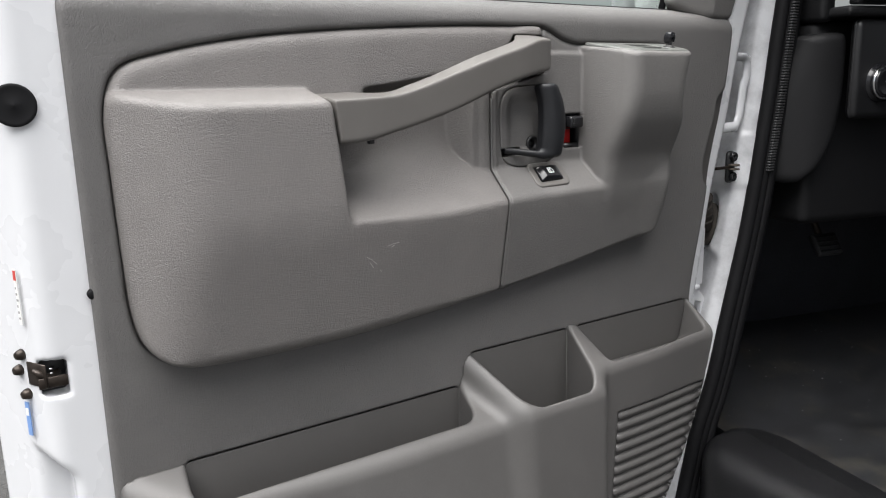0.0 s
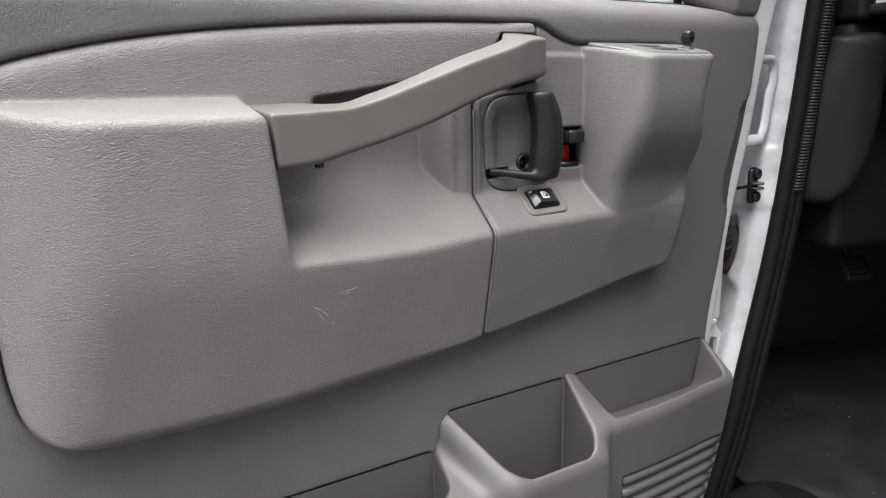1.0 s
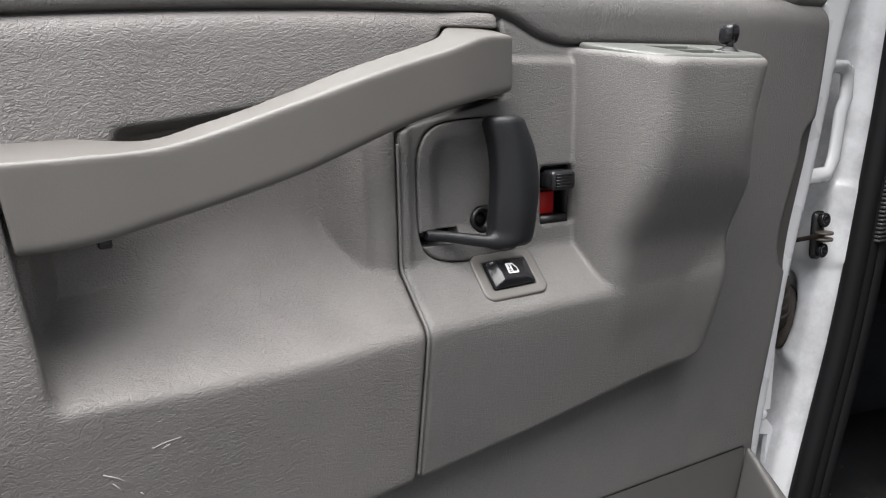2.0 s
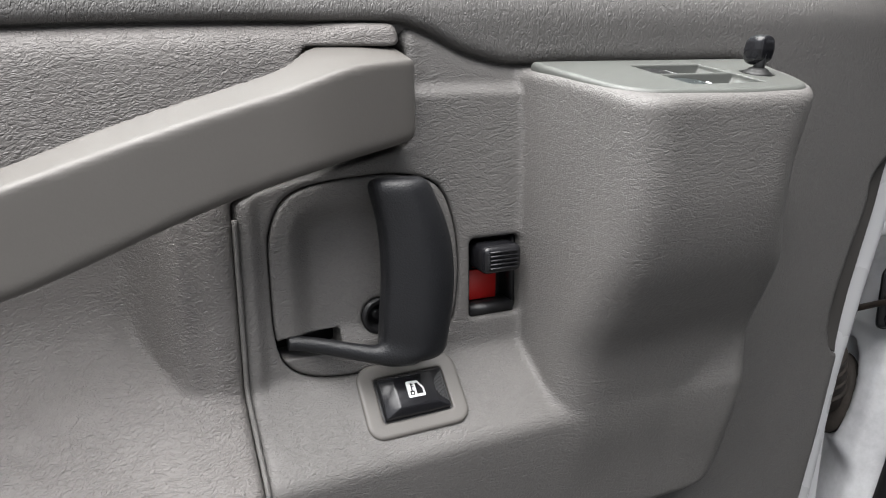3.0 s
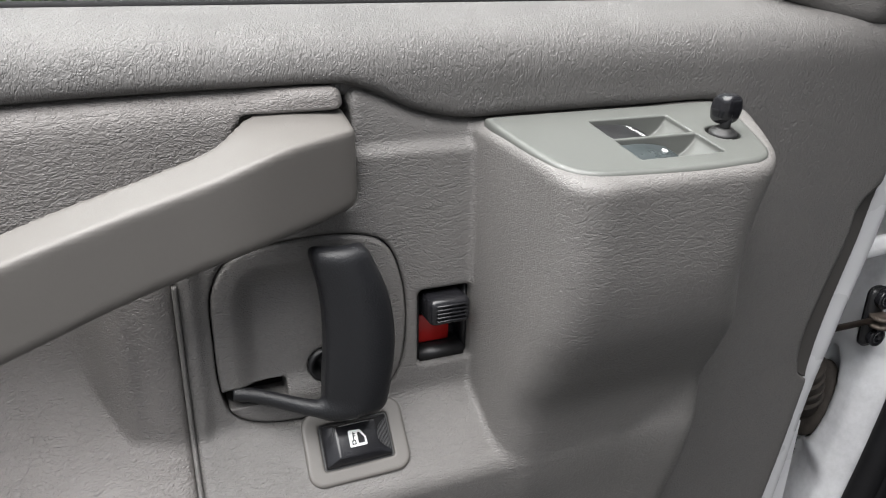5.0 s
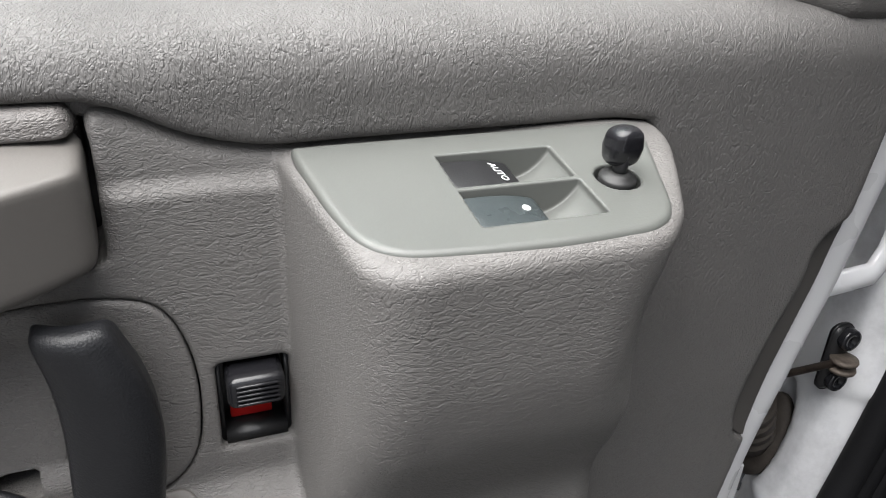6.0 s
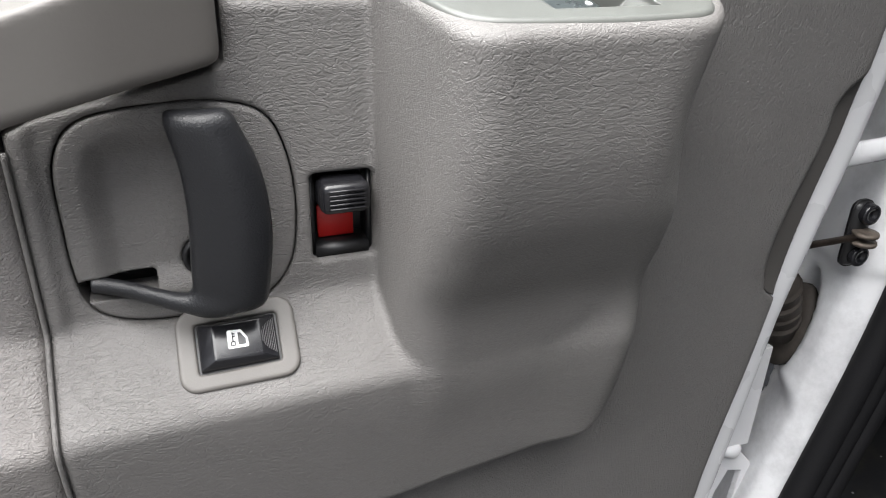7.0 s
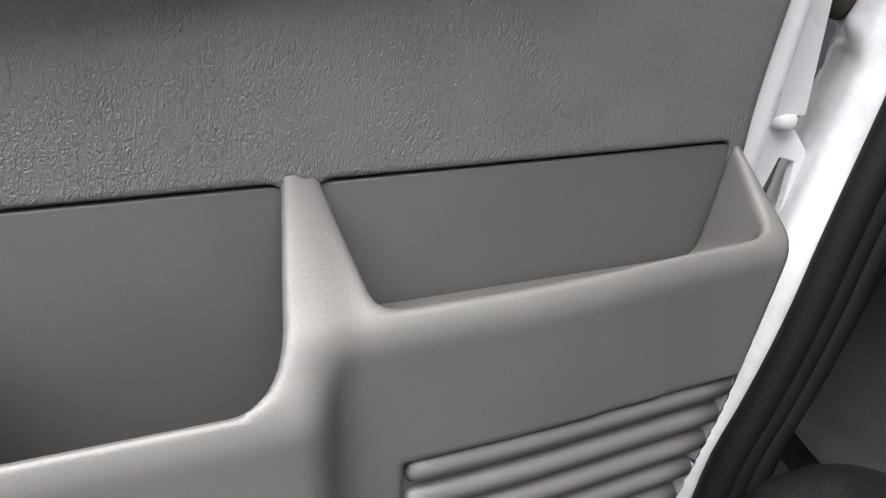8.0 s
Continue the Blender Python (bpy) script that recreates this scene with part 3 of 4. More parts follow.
# lock slide
lock = part("lock_slide", block(0.7015, 0.7395, 0.0205, 0.0235, 1.1955, 1.2500, 0.0005, 1), BLACK, door, "black lock slide housing", False)
part("slot_wall", block(0.7025, 0.7050, 0.003, 0.0205, 1.1970, 1.2485), BLACK, lock)
part("slot_wall", block(0.7362, 0.7384, 0.003, 0.0205, 1.1970, 1.2485), BLACK, lock)
part("slot_wall", block(0.7050, 0.7362, 0.001, 0.0205, 1.1967, 1.2030), BLACK, lock)
part("slot_wall", block(0.7050, 0.7362, 0.006, 0.0205, 1.2462, 1.2486), BLACK, lock)
part("lock_knob", block(0.7065, 0.7345, -0.0140, 0.012, 1.2275, 1.2455, 0.0045, 4), BLACK_GLOSS, lock, "ribbed black sliding lock knob")
for k in range(5):
    part("knob_rib", block(0.7105, 0.7310, -0.0156, -0.0138, 1.2310 + 0.0026 * k, 1.2324 + 0.0026 * k, 0.0005, 1), BLACK_GLOSS, lock)
part("red_flag", block(0.7085, 0.7300, 0.0130, 0.0150, 1.2035, 1.2240, 0.0004, 1), RED, lock, "red unlocked marker")

# lock switch on the sloping shelf
SHELF = Matrix.Translation((0.6545, -0.0205, 1.1612)) @ Matrix(((1, 0.02, 0, 0), (0, 0.7233, -0.6906, 0), (0.02, 0.6906, 0.7233, 0), (0, 0, 0, 1)))


def shelf_field(outer, inner, top, base):
    """A ring or pad on the shelf, in the shelf's own axes."""
    inv = np.array(SHELF.inverted())

    def field(x, h, z):
        p = [inv[k][0] * x - inv[k][1] * h + inv[k][2] * z + inv[k][3] for k in range(3)]
        f = upper(rounded(p[0], p[1], *outer), p[2] - top, 0.0022)
        if inner:
            f = upper(f, -rounded(p[0], p[1], *inner), 0.0012)
        return np.maximum(f, base - p[2])

    return field


switch = solid("lock_switch", shelf_field((-0.0325, 0.0325, -0.0235, 0.0235, 0.010), (-0.0222, 0.0222, -0.0142, 0.0142, 0.002), 0.0022, -0.004), (0.616, -0.012, 1.130), (0.694, 0.056, 1.192), 0.0012, SMOOTH_GREY, door, "rounded grey bezel round the lock switch")
part("switch_well", block(-0.0228, 0.0228, -0.0148, 0.0148, -0.0012, 0.0006, 0.0, 1, SHELF), BLACK, switch, "dark well under the rocker", False)
rocker = bmesh.new()
ring_a = [(-0.0212, -0.0132, 0), (0.0212, -0.0132, 0), (0.0212, 0.0132, 0), (-0.0212, 0.0132, 0)]
ring_b = [(-0.0208, -0.0128, 0.0040), (0.0208, -0.0128, 0.0040), (0.0208, 0.0128, 0.0040), (-0.0208, 0.0128, 0.0040)]
ring_c = [(-0.0130, -0.0098, 0.0100), (0.0125, -0.0098, 0.0078), (0.0125, 0.0102, 0.0078), (-0.0130, 0.0102, 0.0100)]
rows3 = [[rocker.verts.new(p) for p in ring] for ring in (ring_a, ring_b, ring_c)]
for a, b in zip(rows3, rows3[1:]):
    for k in range(4):
        rocker.faces.new((a[k], a[(k + 1) % 4], b[(k + 1) % 4], b[k]))
rocker.faces.new(rows3[2])
rocker.faces.new(rows3[0][::-1])
bmesh.ops.bevel(rocker, geom=rocker.edges[:], offset=0.0009, segments=3, profile=0.5, affect="EDGES")
rocker.transform(SHELF)
part("rocker", rocker, BLACK_GLOSS, switch, "glossy black rocker")


def strokes(lines, width, thick, m):
    """Flat printed strokes between pairs of points."""
    bm = bmesh.new()
    for ax, ay, bx, by in lines:
        a, b = Vector((ax, ay)), Vector((bx, by))
        side = (b - a).normalized().orthogonal() * width / 2
        along = (b - a).normalized() * width / 2
        quad = [a - along + side, a - along - side, b + along - side, b + along + side]
        low, top = [[bm.verts.new((q.x, q.y, z)) for q in quad] for z in (0, thick)]
        bm.faces.new(top)
        for k in range(4):
            bm.faces.new((low[k], low[(k + 1) % 4], top[(k + 1) % 4], top[k]))
    bmesh.ops.recalc_face_normals(bm, faces=bm.faces[:])
    bm.transform(m)
    return bm


TILT_TOP = SHELF @ Matrix.Translation((-0.0005, 0.0004, 0.0091)) @ Euler((0, radians(4.9), 0)).to_matrix().to_4x4()
def flat_shape(points, z0, z1, m):
    """A thin printed shape with a given outline."""
    bm = bmesh.new()
    low, top = [[bm.verts.new((x, y, z)) for x, y in points] for z in (z0, z1)]
    bm.faces.new(top)
    for k in range(len(points)):
        bm.faces.new((low[k], low[(k + 1) % len(points)], top[(k + 1) % len(points)], top[k]))
    bmesh.ops.recalc_face_normals(bm, faces=bm.faces[:])
    bm.transform(m)
    return bm


symbol = part("lock_symbol", flat_shape([(-0.0050, -0.0050), (0.0052, -0.0050), (0.0056, -0.0044), (0.0054, 0.0000), (0.0022, 0.0050), (-0.0044, 0.0054), (-0.0054, 0.0048), (-0.0055, -0.0044)], 0.0, 0.0003, TILT_TOP), WHITE_PRINT, switch, "white printed door symbol", False)
part("symbol_pane", flat_shape([(0.0002, -0.0034), (0.0042, -0.0034), (0.0042, -0.0004), (0.0016, 0.0034), (0.0002, 0.0035)], 0.0002, 0.0005, TILT_TOP), BLACK_GLOSS, symbol, "", False)
part("symbol_key", strokes([(-0.0026, -0.0012, -0.0026, 0.0036), (-0.0026, 0.0030, -0.0016, 0.0030), (-0.0026, 0.0016, -0.0016, 0.0016), (-0.0036, -0.0034, -0.0016, -0.0034), (-0.0016, -0.0034, -0.0016, -0.0014), (-0.0036, -0.0034, -0.0036, -0.0014), (-0.0036, -0.0014, -0.0016, -0.0014)], 0.0006, 0.0005, TILT_TOP), BLACK_GLOSS, symbol, "", False)
# fine ribs on the sloping end of the rocker
for k in range(8):
    x, z = 0.0128 + 0.00098 * k, 0.00765 - 0.00044 * k
    reach = 0.0030 + 0.0068 * (k / 7) ** 0.6
    part("rocker_rib", block(x - 0.00022, x + 0.00022, -reach, reach, z - 0.0006, z + 0.0003, 0.0, 1, SHELF), BLACK, switch, "", False)


def plate_field(x, h, z):
    f = upper(PLATE(x, h), (z - plate_z(h) - 0.0018) / 1.02, 0.0035)
    f = np.maximum(f, plate_z(h) - 0.016 - z)
    for x0, x1, h0, h1 in WINDOWS:
        floor = plate_z(h) - 0.0135 + 0.0125 * np.clip((x - x0 - 0.028) / (x1 - x0 - 0.028), 0, 1) ** 3.2
        f = np.maximum(f, -np.maximum(rounded(x + 0.12 * (h1 - h) * 0, h, x0, x1, h0, h1, 0.0008), floor - z))
    f = np.maximum(f, -np.maximum(np.hypot(x - 0.8800, h - 0.0525) - 0.0105, plate_z(h) - 0.009 - z))
    return f


plate = solid("switch_plate", plate_field, (0.740, -0.012, 1.318), (0.932, 0.097, 1.364), 0.0010, PLATE_GREY, door, "smooth grey window switch plate")
for n, (x0, x1, h0, h1) in enumerate(WINDOWS):
    mid, tip = (h0 + h1) / 2, plate_z((h0 + h1) / 2) + 0.0004
    bm = block(x0 - 0.0012, x0 + 0.0345, -h1 - 0.0006, -h0 - 0.0016, tip - 0.013, tip, 0.0030, 4)
    bmesh.ops.subdivide_edges(bm, edges=[e for e in bm.edges if abs(e.verts[0].co.x - e.verts[1].co.x) > 0.02], cuts=8)
    for v in bm.verts:
        if v.co.z > tip - 0.007:
            v.co.z += -0.175 * (-v.co.y - mid) - 6.0 * max(0.0, v.co.x - x0 - 0.010) ** 2
    rock = part("window_switch", bm, SHEEN_BLACK if n else BLACK, plate, "domed black rear window rocker, bluish sheen in its colour" if n else "domed black window rocker")
    mark = Matrix.Translation((x0 + 0.0255, -mid, tip - 0.0014)) @ Euler((radians(9.9), radians(13), 0)).to_matrix().to_4x4()
    if n == 0:
        text = bpy.data.curves.new("auto_word", "FONT")
        text.body, text.size, text.align_x, text.align_y, text.extrude = "AUTO", 0.0052, "CENTER", "CENTER", 0.0001
        word = new("auto_word", text)
        bpy.context.view_layer.update()
        letters = bpy.data.meshes.new_from_object(word)
        bpy.data.objects.remove(word)
        letters.materials.append(WHITE_PRINT)
        letters.transform(mark @ Euler((0, 0, radians(-78))).to_matrix().to_4x4())
        hang(new("auto_word", letters), plate, "white word AUTO")
    else:
        part("white_dot", lathe([(0.0019, -0.001), (0.0019, 0.0004), (0.0012, 0.0007)], mark, 20), WHITE_PRINT, plate, "white index dot")

# mirror joystick
COLLAR = material("dark_grey_plastic", (0.018, 0.018, 0.018), 0.5, spread=0.1)
J = Matrix.Translation((0.8800, -0.0525, plate_z(0.0525))) @ Euler((radians(9.9), 0, 0)).to_matrix().to_4x4()
stick = part("mirror_joystick", lathe([(0.0086, -0.006), (0.0086, 0.0016), (0.0080, 0.0028), (0.0070, 0.0030), (0.0060, 0.0044), (0.0044, 0.0052), (0.0030, 0.0054)], J), COLLAR, door, "small black mirror adjuster stick in a grey collar")
part("collar_gap", lathe([(0.0104, -0.0085), (0.0104, -0.0075), (0.001, -0.0075)], J), BLACK, stick, "dark well round the collar")
part("stem", lathe([(0.0038, 0.004), (0.0032, 0.007), (0.0036, 0.014)], J), BLACK, stick, "thin black stem")


def knob_field(x, h, z):
    a, b, c = x - 0.8812, h - 0.0512, z - 1.3622
    b = b - 0.12 * c
    f = upper(np.abs(a) - 0.0080 + 0.10 * np.abs(c), np.abs(b) - 0.0078 + 0.10 * np.abs(c), 0.006)
    return upper(f, np.abs(c) - 0.0092, 0.005)


solid("knob", knob_field, (0.870, 0.038, 1.351), (0.895, 0.064, 1.377), 0.0009, BLACK_GLOSS, stick, "faceted glossy black knob")

# map pockets along the bottom
POCKET_RIGHT = curve([0.45, 0.55, 0.590, 0.635, 0.70, 0.745, 0.785, 0.857, 0.91], [0.815, 0.874, 0.901, 0.929, 0.962, 0.9795, 0.9905, 1.0085, 1.0195])


def h_rib(x):
    return 0.0800 - 0.009 * ease((x - 0.80) / 0.2)


def pocket_field(x, h, z):
    top1, top2, top3 = (z - 0.8535 + 0.50 * h) / 1.12, (z - 0.9010 + 0.72 * h) / 1.23, (z - 0.9010 + 0.62 * h) / 1.18
    left = 0.013 - x + 0.0 * h
    b1 = upper(upper(h - 0.070 - 0.10 * (0.815 - z) - 0.010 * ease((x - 0.05) / 0.3), top1, 0.013), (h - 0.012 - 0.95 * (x - 0.013)) * 0.72, 0.03)
    b1 = upper(upper(b1, left, 0.008), x - 0.56, 0.01)
    b2 = upper(h - 0.1010 - 0.04 * (0.83 - z), top2, 0.013)
    b2 = upper(upper(b2, 0.502 + 0.42 * h - x, 0.024), (x - 0.7285 + 0.14 * h), 0.016)
    b3 = upper(h - 0.0800 + 0.009 * ease((x - 0.80) / 0.2), top3, 0.012)
    b3 = upper(upper(b3, 0.70 - x, 0.01), x - POCKET_RIGHT(z), 0.006)
    f = lower(lower(b1, b2, 0.022), b3, 0.020)
    c1 = upper(upper(np.maximum(0.090 - 0.12 * h - x, x - 0.4960 + 0.10 * h), h - 0.0600 - 0.10 * (0.815 - z), 0.030), 0.62 - z, 0.02)
    c2 = upper(upper(np.maximum(0.5195 + 0.45 * h - x, x - 0.7155 + 0.22 * h), h - 0.0930 - 0.04 * (0.83 - z), 0.026), 0.62 - z, 0.02)
    c3 = upper(upper(np.maximum(0.7365 + 0.14 * h - x, x - np.minimum(1.0115, POCKET_RIGHT(z) - 0.0065) + 0.16 * h), h - 0.0705 + 0.009 * ease((x - 0.80) / 0.2), 0.014), 0.8215 + 0.42 * h - z, 0.012)
    for c in (c1, c2, c3):
        f = upper(f, -c, 0.005)
    # sunk field that holds the ribs
    sunk = np.maximum(np.maximum(0.7560 - 0.062 * (0.76 - z) - x, x - POCKET_RIGHT(z) + 0.004), np.maximum(z - 0.7690, 0.52 - z))
    f = upper(f, -np.maximum(sunk, h_rib(x) - 0.0065 - h), 0.002)
    return np.maximum(f, np.maximum(0.0008 - h, 0.47 - z))


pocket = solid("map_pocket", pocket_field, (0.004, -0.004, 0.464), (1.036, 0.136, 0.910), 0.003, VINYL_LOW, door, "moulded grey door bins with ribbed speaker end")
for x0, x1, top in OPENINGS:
    part("bin_back", block(x0 - 0.0030, x1 + 0.0030, 0.0018, 0.0085, top - 0.27, top - 0.0022, 0.0018, 3), BIN_GREY, pocket, "flat grey back wall of the bin, darkened for shade")
for k in range(13):
    z = 0.7600 - 0.0193 * k
    x0, x1 = 0.7585 - 0.0012 * k, float(POCKET_RIGHT(z)) - 0.0045
    pts = [(x, -(float(h_rib(x)) - 0.0076), z) for x in [x0, x0 + 0.0025, x0 + 0.006, *np.linspace(x0 + 0.02, x1, 9)]]
    bm = tube(pts, [0.0035, 0.0064] + [0.0078] * 10, 14, 1.0)
    for v in bm.verts:
        v.co.x = min(v.co.x, float(POCKET_RIGHT(v.co.z)) - 0.0045)
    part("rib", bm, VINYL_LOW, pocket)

# painted steel shell of the door
def shell_field(x, h, z):
    y = -h
    left = (-0.047 - 0.55 * (y - 0.018) - x) * 0.88
    f = upper(np.maximum(left, x - SHELL_RIGHT(z)), 0.012 - y, 0.014)
    f = np.maximum(f, y - 0.105)
    f = np.maximum(f, np.maximum(np.maximum(np.minimum(z - 1.405, SHELL_RIGHT(z) - 0.050 - x), z - 1.93), 0.43 - z))
    f = np.maximum(f, -np.maximum(np.maximum(0.025 - x, x - SHELL_RIGHT(z) + 0.075), np.maximum(y - 0.085, 0.5 - z)))
    # latch slot and a pressed hollow low on the shut face
    f = upper(f, -upper(rounded(x, z, -0.049, -0.0215, 0.9665, 1.0085, 0.004), y - 0.06, 0.002), 0.002)
    hollow = np.maximum(rounded(x, z, -0.30, -0.028, 0.30, 0.885 - 0.6 * np.minimum(x + 0.040, 0), 0.030), y - 0.045)
    return upper(f, -hollow, 0.010)


shell = solid("door_shell", shell_field, (-0.115, -0.112, 0.42), (1.24, -0.006, 1.935), 0.004, PAINT, door, "white painted steel inner door frame")
part("rubber_plug", lathe([(0.0245, -0.002), (0.0245, 0.0015), (0.0230, 0.0026), (0.0205, 0.0022), (0.004, 0.0016), (0.002, 0.0026)], Matrix.Translation((-0.0395, 0.0115, 1.285)) @ Matrix.Diagonal((0.88, 1, 0.90, 1)) @ Euler((radians(90), 0, radians(-6))).to_matrix().to_4x4(), 40), RUBBER, shell, "round black rubber grommet")
part("latch", block(-0.053, -0.020, 0.040, 0.062, 0.964, 1.012, 0.002, 2), BLACK, shell, "dark steel latch in its slot")
CORNER = Matrix.Translation((-0.0505, 0.0230, 0)) @ Euler((0, 0, radians(-61))).to_matrix().to_4x4()
part("latch_plate", block(-0.017, 0.0145, -0.0012, 0.0010, 0.9790, 1.0060, 0.0008, 1, CORNER), DARK_METAL, shell, "oily brown steel latch plate bent round the edge")
part("latch_plate", block(-0.052, -0.0225, 0.0125, 0.0150, 0.9780, 0.9905, 0.0008, 1), DARK_METAL, shell, "oily brown steel lip of the latch")
part("latch_fork", tube([(-0.056, 0.019, 1.000), (-0.049, 0.016, 0.994), (-0.041, 0.018, 0.989), (-0.030, 0.030, 0.990)], [0.0030, 0.0042, 0.0046, 0.0040], 8), DARK_METAL, shell, "oily steel latch fork")
for z in (0.9985, 0.9935):
    part("latch_spring", block(-0.0400, -0.0365, 0.0140, 0.0150, z, z + 0.0018, 0.0004, 1), CHROME, shell)
for z, y in ((1.013, 0.044), (0.994, 0.050), (0.967, 0.042)):
    part("latch_bolt", lathe([(0.0066, -0.002), (0.0062, 0.0010), (0.0042, 0.0058), (0.0022, 0.0062)], Matrix.Translation((-0.049 - 0.55 * (y - 0.018), y, z)) @ Euler((0, radians(-90), radians(28))).to_matrix().to_4x4(), 20), DARK_METAL, shell, "dark domed bolt")
part("bump_stop", lathe([(0.006, -0.002), (0.006, 0.003), (0.004, 0.005)], Matrix.Translation((0.0120, 0.008, 1.078)) @ Euler((radians(90), 0, 0)).to_matrix().to_4x4(), 16), RUBBER, shell, "small black rubber stop")
END = Matrix.Translation((-0.0595, 0.0335, 0)) @ Euler((0, 0, radians(-61))).to_matrix().to_4x4()
part("warning_label", block(-0.0005, 0.0040, -0.0008, 0.0004, 1.050, 1.112, 0, 1, END), LABEL_WHITE, shell, "white sticker with unreadable print", False)
part("label_band", block(-0.0003, 0.0038, -0.0012, -0.0008, 1.100, 1.111, 0, 1, END), LABEL_RED, shell, "red header band", False)
for k in range(6):
    part("print_bar", block(0.0002, 0.0032 - 0.0008 * (k % 3), -0.0012, -0.0008, 1.056 + 0.0068 * k, 1.0585 + 0.0068 * k, 0, 1, END), LABEL_GREY, shell, "", False)
part("blue_label", block(-0.0125, -0.006, -0.0008, 0.0004, 0.918, 0.958, 0, 1, END), LABEL_BLUE, shell, "small blue and white sticker", False)
part("print_bar", block(-0.0115, -0.007, -0.0012, -0.0008, 0.942, 0.951, 0, 1, END), LABEL_WHITE, shell, "", False)

# window, its belt seal and the cover over the mirror mount
part("belt_seal", block(0.0, 1.02, 0.053, 0.066, 1.385, 1.4205, 0.003, 2), RUBBER, door, "black rubber window belt seal")
pane = part("window_glass", block(-0.02, 1.10, 0.068, 0.072, 1.30, 1.95), GLASS, door, "clear tinted side window", False)
pane.visible_shadow = False
part("rear_channel", block(-0.045, -0.015, 0.045, 0.090, 1.38, 1.95, 0.004, 2), RUBBER, door, "black window channel")


def sail_field(x, h, z):
    y = -h
    low = curve([0.98, 1.00, 1.03, 1.06, 1.12, 1.16], [1.442, 1.424, 1.4075, 1.4005, 1.3995, 1.3995])
    f = upper(low(x) - z, 0.006 - 0.16 * (z - 1.40) - y + 0.55 * np.maximum(1.06 - x, 0), 0.012)
    f = upper(f, np.maximum(0.985 + 0.45 * (z - 1.42) - x, x - 1.106 - 0.17 * (z - 1.34)), 0.012)
    return np.maximum(f, np.maximum(y - 0.06, z - 1.62))


solid("mirror_cover", sail_field, (0.97, -0.066, 1.39), (1.16, 0.02, 1.63), 0.003, VINYL, door, "grey triangular cover inside the mirror mount")
part("glass_divider", tube([(0.985, 0.062, 1.40), (1.06, 0.064, 1.62)], 0.006, 8), RUBBER, door, "black divider bar beside the glass")


SCUFF = material("pale_scuff", (0.30, 0.285, 0.27), 0.7, spread=0.3)
for pts in (((0.322, 1.086), (0.330, 1.081), (0.338, 1.074)), ((0.327, 1.078), (0.333, 1.070)), ((0.352, 1.096), (0.360, 1.098), (0.370, 1.099)), ((0.358, 1.094), (0.363, 1.096)), ((0.343, 1.066), (0.345, 1.063))):
    part("scuff", tube([(x, -on_armrest(x, z) + 0.0001, z) for x, z in pts], 0.0005, 6), SCUFF, door, "pale scuff mark on the vinyl")


# ---- hinge pillar and cab seen past the door ----
van = thing("delivery_van", (1.35, 0.2, 0.3), "white van body beside the open driver's door", "van")
SEAL_X = curve([0.40, 0.47, 0.567, 0.612, 0.655, 0.736, 0.804, 0.909, 0.98, 1.08, 1.15, 1.27, 1.393, 1.60], [1.012, 1.033, 1.058, 1.070, 1.090, 1.120, 1.138, 1.168, 1.188, 1.210, 1.222, 1.243, 1.260, 1.295])


def pillar_field(x, h, z):
    y = -h
    u = SEAL_X(z) - x
    # the lit edge turns towards the seal, and the face behind it runs straight back into the gap
    lean = 0.90 * np.minimum(y - 0.026, 0.017) + 0.06 * np.maximum(y - 0.043, 0) - 5.0 * np.maximum(y - 0.050, 0) ** 2
    low = ease((0.955 + 0.35 * (y - 0.03) - z) / 0.030)
    face = upper((u - lean + (0.30 * low) * (y - 0.026)) * 0.85, 0.024 - y, 0.010)
    # horizontal press line and the pocket round the check strap
    step = -0.008 * ease((1.20 - z) / 0.015) * ease((z - 1.08) / 0.015)
    face = face + step * 0.5
    back = 0.122 + 0.030 * ease((0.97 - z) / 0.03) - y
    f = lower(face, back, 0.02)
    hole = np.sqrt(((x - SEAL_X(z) + 0.012) / 0.030) ** 2 + ((y - 0.086) / 0.020) ** 2 + ((z - 1.015) / 0.056) ** 2) - 1
    f = upper(f, -hole * 0.02, 0.004)
    return np.maximum(f, np.maximum(np.maximum(x - SEAL_X(z) - 0.022, y - 0.180), np.maximum(0.41 - z, z - 1.94)))


pillar = solid("hinge_pillar", pillar_field, (0.985, -0.192, 0.40), (1.43, -0.012, 1.95), 0.005, JAMB, van, "grimy white painted hinge pillar, greyed for shade as well")
zs = np.linspace(0.41, 1.585, 60)
seal = part("door_seal", tube([(float(SEAL_X(z)) + 0.013, 0.014, z) for z in zs], 0.0135, 12), RUBBER, van, "black rubber door seal")
part("seal_lip", tube([(float(SEAL_X(z)) + 0.031, 0.011, z) for z in zs], 0.0115, 10), RUBBER, seal)
part("seal_lip", tube([(float(SEAL_X(z)) + 0.047, 0.008, z) for z in zs], 0.0115, 10), RUBBER, seal)
for k in range(88):
    z = 1.12 + 0.0053 * k
    x = float(SEAL_X(z)) + 0.0330
    part("trim_tooth", block(x - 0.0090, x + 0.0090, -0.0045, 0.004, z - 0.0017, z + 0.0017, 0.0008, 1), TOOTH, seal)

# hinge straps
upper_hinge = part("upper_hinge", tube([(1.150, 0.030, 1.338), (1.196, 0.036, 1.338), (1.212, 0.038, 1.332), (1.213, 0.038, 1.300), (1.205, 0.038, 1.284), (1.203, 0.038, 1.268), (1.196, 0.037, 1.225), (1.180, 0.034, 1.207), (1.120, 0.030, 1.206)], 0.0055, 8, 1.8), PAINT, van, "white painted hinge strap")


